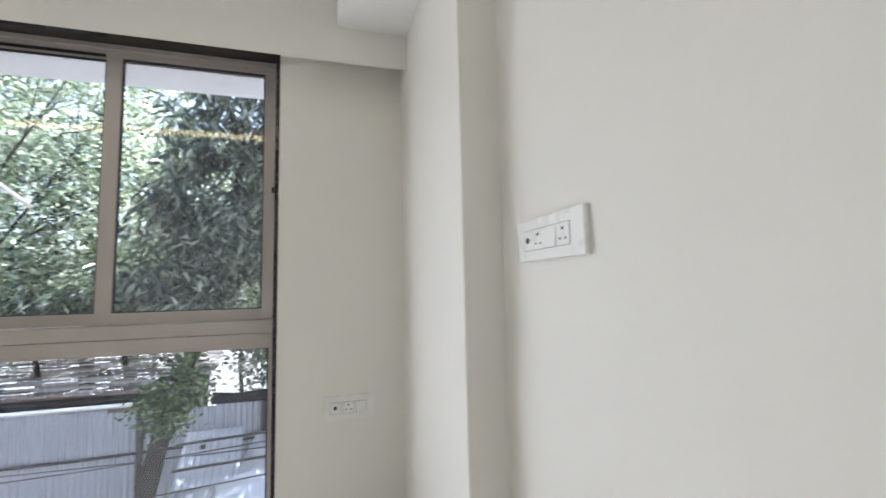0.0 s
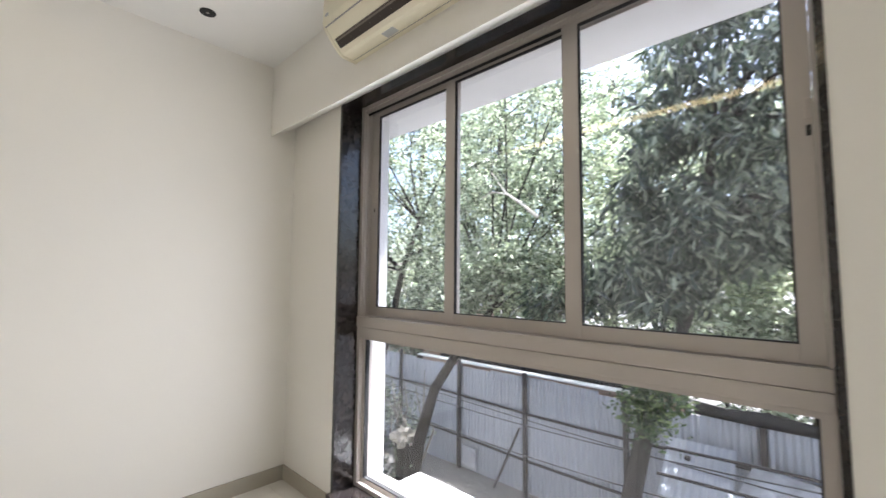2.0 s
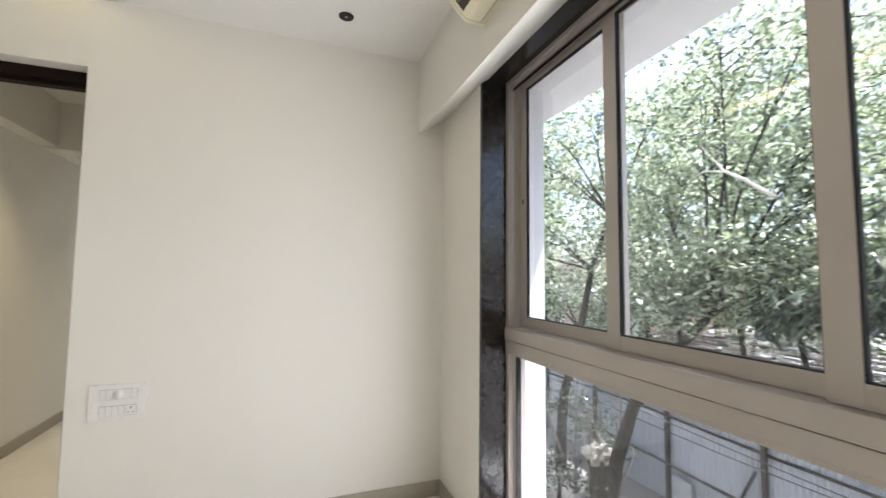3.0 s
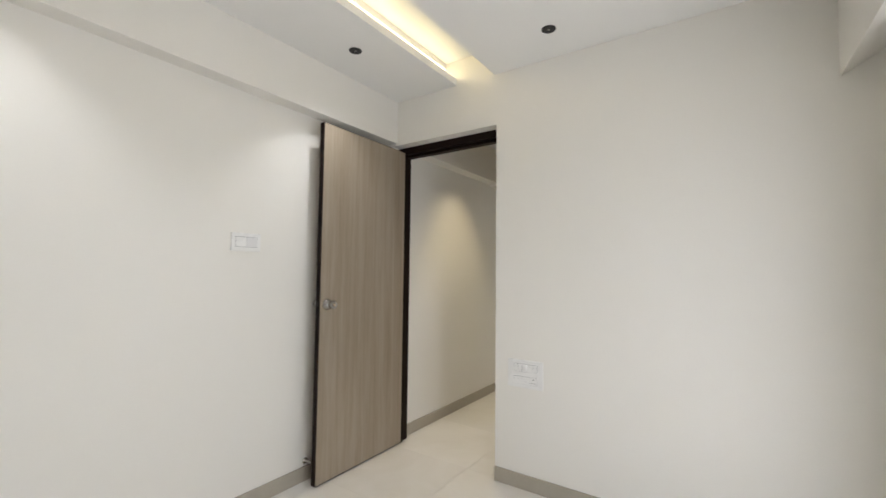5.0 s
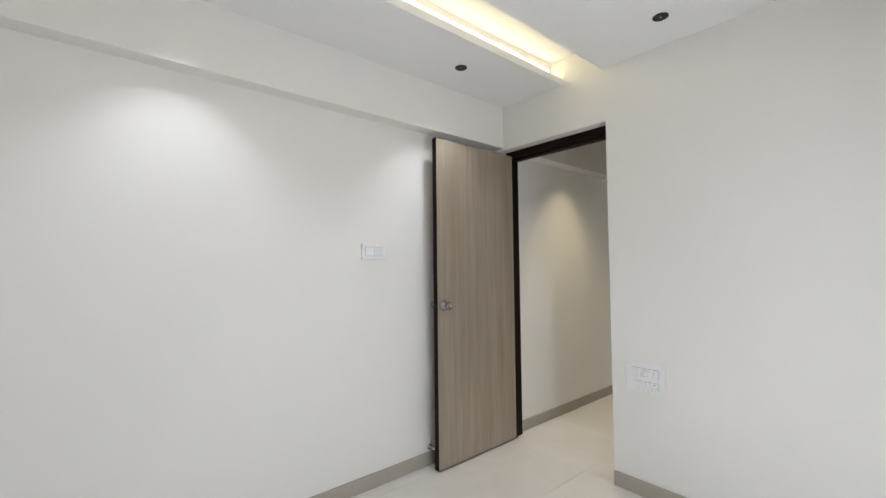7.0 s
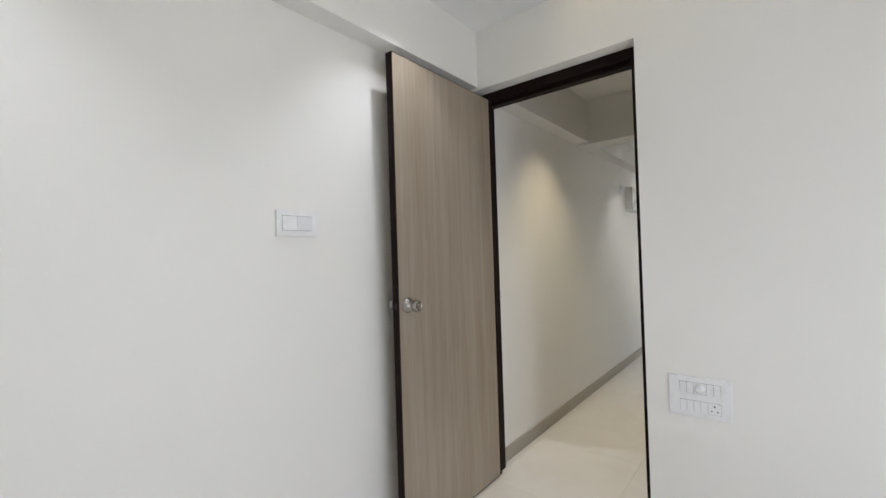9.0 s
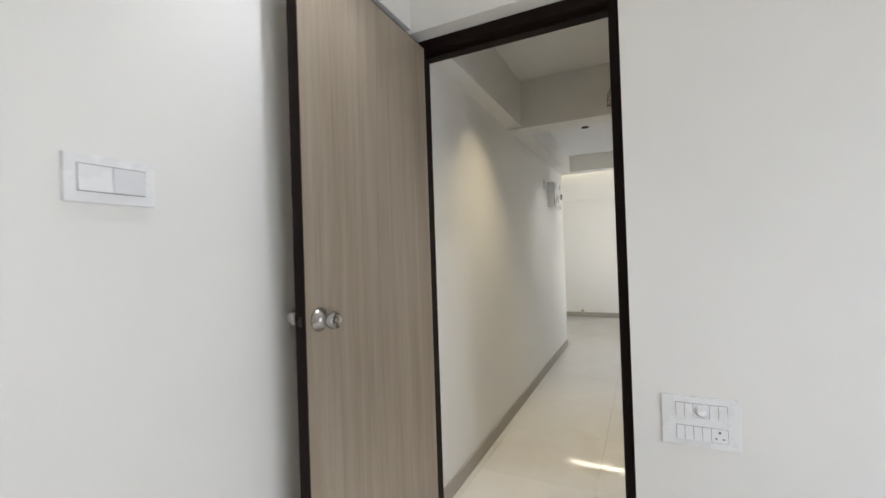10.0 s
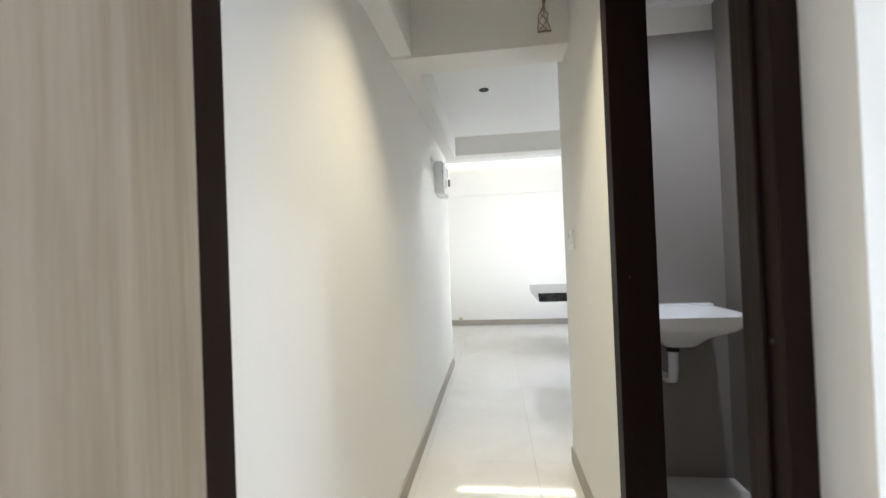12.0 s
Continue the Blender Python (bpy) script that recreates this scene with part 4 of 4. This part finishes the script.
# ---- trees
def leaves(name, clumps, per, size, material, parent, droop=0.0, spread=0.3, ratio=0.38, seed=1):
    """Many small folded leaves scattered round the clump centres, as one mesh."""
    rng = np.random.default_rng(seed)
    c = np.repeat(np.array(clumps, dtype=float), per, axis=0)
    k = len(c)
    pos = c[:, :3] + rng.normal(size=(k, 3)) * (spread * c[:, 3:4]) * np.array([1.0, 1.0, 0.8])
    d = rng.normal(size=(k, 3))
    d[:, 2] = d[:, 2] * (1 - droop) * 0.7 - droop * 1.6
    d /= np.linalg.norm(d, axis=1)[:, None]
    s = np.cross(d, rng.normal(size=(k, 3)))
    s /= np.linalg.norm(s, axis=1)[:, None] + 1e-6
    nrm = np.cross(d, s)
    L = size * rng.uniform(0.6, 1.3, size=(k, 1))
    W = L * ratio * rng.uniform(0.8, 1.2, size=(k, 1))
    base, tip = pos, pos + d * L
    left, right = pos + d * L * 0.45 + s * W * 0.5 + nrm * W * 0.22, pos + d * L * 0.45 - s * W * 0.5 + nrm * W * 0.22
    v = np.stack([base, left, tip, right], axis=1).reshape(-1, 3)
    i = np.arange(k)[:, None] * 4
    faces = np.concatenate([i + np.array([0, 2, 1]), i + np.array([0, 3, 2])], axis=0)
    me = bpy.data.meshes.new(name)
    me.from_pydata(v.tolist(), [], faces.tolist())
    me.materials.append(material)
    ob = new(name, me)
    ob.parent = parent
    return ob


def tree(label, base, trunk, radius, crowns, count, per, size, material, droop=0.0, ratio=0.38, seed=1, spread=0.42):
    """A tapered bent trunk, limbs to each crown lobe, twigs to clumps, and leaves round them. Places are relative to the base."""
    rnd = random.Random(seed)
    t = thing("tree", label, "tree", base)
    m = len(trunk)
    part("trunk", tube(bmesh.new(), trunk, [radius * (1 - 0.62 * i / (m - 1)) for i in range(m)], 12), BARK, t, "", True)
    clumps = []
    limb_bm = bmesh.new()
    thick = min(radius * 0.36, 0.032)
    for (cx, cy, cz, rx, ry, rz) in crowns:
        c = Vector((cx, cy, cz))
        start = min((Vector(p) for p in trunk[1:]), key=lambda p: (p - c).length + 0.8 * max(0, p.z - c.z))
        mid = start.lerp(c, 0.5) + Vector((rnd.uniform(-0.2, 0.2), rnd.uniform(-0.2, 0.2), 0.15))
        tube(limb_bm, [start, mid, c, c + Vector((rnd.uniform(-0.4, 0.4), rnd.uniform(-0.4, 0.4), 0.5))], [thick, thick * 0.66, thick * 0.36, thick * 0.14], 7)
        for _ in range(count):
            while True:
                p = Vector((rnd.uniform(-1, 1), rnd.uniform(-1, 1), rnd.uniform(-1, 1)))
                if 0.25 < p.length < 1:
                    break
            q = c + Vector((p.x * rx, p.y * ry, p.z * rz))
            clumps.append((q.x, q.y, q.z, rnd.uniform(0.6, 1.2)))
            if rnd.random() < 0.22:
                root = mid.lerp(c, rnd.uniform(0.2, 1.1))
                tube(limb_bm, [root, root.lerp(q, 0.55) + Vector((rnd.uniform(-0.1, 0.1), 0, 0.1)), q], [0.015, 0.010, 0.004], 4)
    part("limbs", limb_bm, BARK, t, "", True)
    leaves("crown", clumps, per, size, material, t, droop, spread, ratio, seed)
    return t


# The last three lobes hide behind the crown, added to shade the lean-to.
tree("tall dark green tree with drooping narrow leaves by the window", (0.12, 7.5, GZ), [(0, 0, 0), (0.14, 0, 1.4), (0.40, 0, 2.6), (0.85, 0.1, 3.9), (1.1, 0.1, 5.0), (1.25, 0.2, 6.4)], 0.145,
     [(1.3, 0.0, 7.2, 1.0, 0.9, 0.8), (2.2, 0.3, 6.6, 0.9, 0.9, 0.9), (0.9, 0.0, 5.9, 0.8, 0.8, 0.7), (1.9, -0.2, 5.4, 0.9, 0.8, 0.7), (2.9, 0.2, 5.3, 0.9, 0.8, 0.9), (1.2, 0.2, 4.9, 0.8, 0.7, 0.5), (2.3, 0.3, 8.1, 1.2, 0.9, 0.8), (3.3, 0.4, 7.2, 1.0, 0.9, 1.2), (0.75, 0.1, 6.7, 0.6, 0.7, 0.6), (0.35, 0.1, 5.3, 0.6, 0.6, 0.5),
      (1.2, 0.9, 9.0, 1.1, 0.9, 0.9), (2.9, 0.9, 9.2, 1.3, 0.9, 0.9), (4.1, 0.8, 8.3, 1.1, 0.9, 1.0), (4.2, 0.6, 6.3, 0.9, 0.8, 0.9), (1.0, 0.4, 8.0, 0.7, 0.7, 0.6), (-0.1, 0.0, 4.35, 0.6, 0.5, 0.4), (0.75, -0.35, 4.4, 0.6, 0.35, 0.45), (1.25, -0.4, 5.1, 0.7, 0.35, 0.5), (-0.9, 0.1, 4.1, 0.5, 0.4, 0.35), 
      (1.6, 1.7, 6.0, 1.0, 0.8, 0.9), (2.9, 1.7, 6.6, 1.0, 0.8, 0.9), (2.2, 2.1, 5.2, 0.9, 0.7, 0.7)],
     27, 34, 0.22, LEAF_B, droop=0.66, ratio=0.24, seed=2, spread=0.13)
tree("small leafy shoot tangle round the tree foot", (0.35, 7.2, GZ), [(0, 0, 0), (0.02, 0, 1.0), (0.1, 0, 2.0), (0.25, 0, 3.0)], 0.03,
     [(0.42, -0.1, 3.1, 0.36, 0.3, 0.34), (0.25, -0.1, 2.7, 0.2, 0.2, 0.25)], 26, 34, 0.085, LEAF_D, ratio=0.5, seed=4, spread=0.12)
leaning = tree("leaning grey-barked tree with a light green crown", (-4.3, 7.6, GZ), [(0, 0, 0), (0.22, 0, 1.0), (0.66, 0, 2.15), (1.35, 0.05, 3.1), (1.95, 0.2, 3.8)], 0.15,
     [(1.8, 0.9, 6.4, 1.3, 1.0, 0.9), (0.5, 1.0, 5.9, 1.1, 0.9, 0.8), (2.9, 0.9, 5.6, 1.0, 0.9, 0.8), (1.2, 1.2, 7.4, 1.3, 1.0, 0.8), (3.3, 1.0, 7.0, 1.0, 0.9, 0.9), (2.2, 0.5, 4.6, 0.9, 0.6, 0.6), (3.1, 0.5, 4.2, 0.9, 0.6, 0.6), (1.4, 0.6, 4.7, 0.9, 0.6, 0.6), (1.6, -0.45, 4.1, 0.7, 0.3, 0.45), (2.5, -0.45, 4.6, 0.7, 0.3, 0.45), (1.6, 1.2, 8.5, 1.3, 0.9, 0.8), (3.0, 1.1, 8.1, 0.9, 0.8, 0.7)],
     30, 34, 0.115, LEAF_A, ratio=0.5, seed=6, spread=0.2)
part("dead_branch", tube(tube(bmesh.new(), [(3.15, -0.1, 5.45), (2.8, -0.12, 5.75), (2.5, -0.1, 5.95), (2.15, -0.05, 6.40)], [0.03, 0.026, 0.02, 0.008], 7), [(2.55, -0.1, 5.92), (2.25, -0.15, 6.0), (1.95, -0.1, 5.93)], [0.018, 0.014, 0.006], 6), PALE_WOOD, leaning, "pale bare dead branch", True)
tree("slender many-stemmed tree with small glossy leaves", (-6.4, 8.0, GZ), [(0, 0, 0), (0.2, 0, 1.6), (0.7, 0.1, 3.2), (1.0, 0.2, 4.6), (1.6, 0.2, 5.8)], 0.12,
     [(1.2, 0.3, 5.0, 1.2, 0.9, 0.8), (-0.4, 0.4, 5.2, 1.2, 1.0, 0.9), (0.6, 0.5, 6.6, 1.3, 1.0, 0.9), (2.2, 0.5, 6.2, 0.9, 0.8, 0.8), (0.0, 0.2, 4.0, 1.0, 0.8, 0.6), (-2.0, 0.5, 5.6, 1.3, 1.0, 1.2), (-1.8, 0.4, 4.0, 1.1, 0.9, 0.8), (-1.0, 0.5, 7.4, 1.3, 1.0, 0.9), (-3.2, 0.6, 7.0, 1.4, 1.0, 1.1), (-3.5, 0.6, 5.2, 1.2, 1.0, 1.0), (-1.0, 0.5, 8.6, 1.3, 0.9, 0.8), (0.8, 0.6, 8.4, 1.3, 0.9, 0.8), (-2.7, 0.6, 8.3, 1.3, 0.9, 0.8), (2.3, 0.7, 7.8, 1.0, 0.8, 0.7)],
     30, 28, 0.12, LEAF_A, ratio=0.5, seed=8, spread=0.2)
# Added tree: its crown drops leaf shade onto the lean-to sheets.
tree("thin tree with sparse leaves behind the sheet fence, added for shade", (2.9, 10.0, GZ), [(0, 0, 0), (0.1, 0, 1.5), (-0.1, 0, 3.2), (0.2, 0, 5.0), (0.1, 0, 6.4)], 0.10,
     [(0.0, 0, 6.2, 1.2, 0.8, 0.9), (-1.0, 0.1, 5.2, 0.9, 0.7, 0.7), (1.0, 0.1, 5.4, 0.9, 0.7, 0.7), (0.2, 0, 4.0, 0.9, 0.6, 0.6), (-1.3, 0, 3.4, 0.8, 0.5, 0.5), (1.2, 0, 3.2, 0.9, 0.5, 0.5), (-0.9, 0.3, 7.1, 1.0, 0.8, 0.7), (0.9, 0.2, 7.3, 1.0, 0.8, 0.7), (-2.0, 0.2, 6.5, 0.9, 0.7, 0.7)],
     40, 30, 0.15, LEAF_A, ratio=0.5, seed=11, spread=0.22)
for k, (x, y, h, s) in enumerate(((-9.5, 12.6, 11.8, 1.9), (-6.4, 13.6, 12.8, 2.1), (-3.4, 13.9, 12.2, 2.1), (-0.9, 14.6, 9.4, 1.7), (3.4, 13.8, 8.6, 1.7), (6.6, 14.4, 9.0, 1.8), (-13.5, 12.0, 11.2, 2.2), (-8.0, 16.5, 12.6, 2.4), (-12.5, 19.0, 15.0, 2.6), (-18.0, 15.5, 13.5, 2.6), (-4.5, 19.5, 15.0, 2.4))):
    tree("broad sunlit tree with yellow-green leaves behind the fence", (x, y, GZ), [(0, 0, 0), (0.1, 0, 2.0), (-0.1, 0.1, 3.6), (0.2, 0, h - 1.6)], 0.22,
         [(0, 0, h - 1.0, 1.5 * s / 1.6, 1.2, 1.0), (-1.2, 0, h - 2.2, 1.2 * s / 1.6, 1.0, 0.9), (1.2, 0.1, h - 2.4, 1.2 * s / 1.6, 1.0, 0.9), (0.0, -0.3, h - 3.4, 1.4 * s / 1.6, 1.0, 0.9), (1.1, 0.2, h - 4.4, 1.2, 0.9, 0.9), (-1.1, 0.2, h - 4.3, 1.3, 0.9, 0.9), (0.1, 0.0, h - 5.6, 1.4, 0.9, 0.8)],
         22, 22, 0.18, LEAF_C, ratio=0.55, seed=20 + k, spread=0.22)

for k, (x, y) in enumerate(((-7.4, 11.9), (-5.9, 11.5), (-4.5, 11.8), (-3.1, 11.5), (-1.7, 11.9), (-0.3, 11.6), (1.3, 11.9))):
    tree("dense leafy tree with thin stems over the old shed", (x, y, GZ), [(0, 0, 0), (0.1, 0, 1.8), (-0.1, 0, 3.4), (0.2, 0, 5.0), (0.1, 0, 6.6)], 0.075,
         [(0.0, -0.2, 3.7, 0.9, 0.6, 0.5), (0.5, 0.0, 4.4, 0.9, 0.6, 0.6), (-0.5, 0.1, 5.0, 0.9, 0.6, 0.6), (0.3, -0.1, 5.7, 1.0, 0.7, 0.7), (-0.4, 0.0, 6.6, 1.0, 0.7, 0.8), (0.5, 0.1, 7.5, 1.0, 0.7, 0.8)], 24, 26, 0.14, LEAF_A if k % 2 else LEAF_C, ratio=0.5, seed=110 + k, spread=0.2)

for k, (x, y) in enumerate(((2.0, 11.2), (4.2, 11.0), (-7.8, 10.6))):
    tree("low leafy bush behind the sheet fence", (x, y, GZ), [(0, 0, 0), (0.1, 0, 0.8), (0.0, 0, 1.6), (0.2, 0, 2.4)], 0.07,
         [(0.0, 0, 2.6, 1.0, 0.6, 0.7), (-0.8, 0, 2.2, 0.8, 0.6, 0.7), (0.8, 0.1, 2.9, 0.8, 0.6, 0.8), (0.2, 0.2, 3.6, 0.8, 0.6, 0.6), (-0.9, 0.2, 3.9, 0.8, 0.6, 0.6), (0.9, 0.1, 4.3, 0.8, 0.6, 0.6)], 22, 34, 0.14, LEAF_A, ratio=0.5, seed=50 + k, spread=0.22)

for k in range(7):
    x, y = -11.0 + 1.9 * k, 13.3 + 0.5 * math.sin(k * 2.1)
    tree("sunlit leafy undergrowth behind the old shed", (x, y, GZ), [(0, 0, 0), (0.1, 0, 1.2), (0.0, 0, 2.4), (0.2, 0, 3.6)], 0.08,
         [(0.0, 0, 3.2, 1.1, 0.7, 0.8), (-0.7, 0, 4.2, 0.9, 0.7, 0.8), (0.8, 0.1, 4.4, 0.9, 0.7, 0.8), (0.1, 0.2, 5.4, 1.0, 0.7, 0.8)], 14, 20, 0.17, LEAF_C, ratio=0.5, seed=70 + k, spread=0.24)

for k, (x, y, h) in enumerate(((-5.3, 8.1, 1.5), (-6.2, 8.0, 2.0), (-4.9, 6.9, 0.9))):
    tree("dark straggly shrub in front of the sheet fence", (x, y, GZ), [(0, 0, 0), (0.05, 0, h * 0.4), (-0.06, 0, h * 0.7), (0.1, 0, h)], 0.05,
         [(0.0, 0, h * 0.9, 0.5, 0.3, 0.4), (-0.4, 0, h * 0.6, 0.4, 0.3, 0.35), (0.4, 0.1, h * 0.65, 0.4, 0.3, 0.4)], 7, 20, 0.12, LEAF_B, droop=0.3, ratio=0.4, seed=90 + k, spread=0.16)

# ---- floor: slab, then tiles
floor = struct("floor", boxes([(-6.17, -2.14, -0.12, XR + 0.12, YW + 0.2, -0.012), (-6.17, YW + 0.2, -0.12, -0.17, YW + 0.22, -0.012)]), GROUT, "polished cream vitrified tile floor", "floor")
T = 0.60
tile_mesh = mesh_of("tile", box(0.0004, 0.0004, -0.012, T - 0.0004, T - 0.0004, 0.0, bevel=0.0004, segments=1), TILE)
for i in range(-11, 6):
    for j in range(-4, 7):
        x, y = i * T - 0.02, j * T + 0.10
        inside_home = -6.3 < x < 3.1 and -0.55 < y < 2.6
        living = x < -1.7
        if not (inside_home or living) or (x < -6.5) or y > 2.6 or (y > 2.3 and x > -1.9):
            continue
        ob = new("tile", tile_mesh)
        ob.parent = floor
        ob.location = (x, y, 0)
edge = mesh_of("tile", box(0.0008, 0.0008, -0.012, T - 0.0008, 0.118, 0.0, bevel=0.0012, segments=1), TILE)
for i in range(-1, 6):
    ob = new("tile", edge)
    ob.parent = floor
    ob.location = (i * T - 0.02, 2.50, 0)
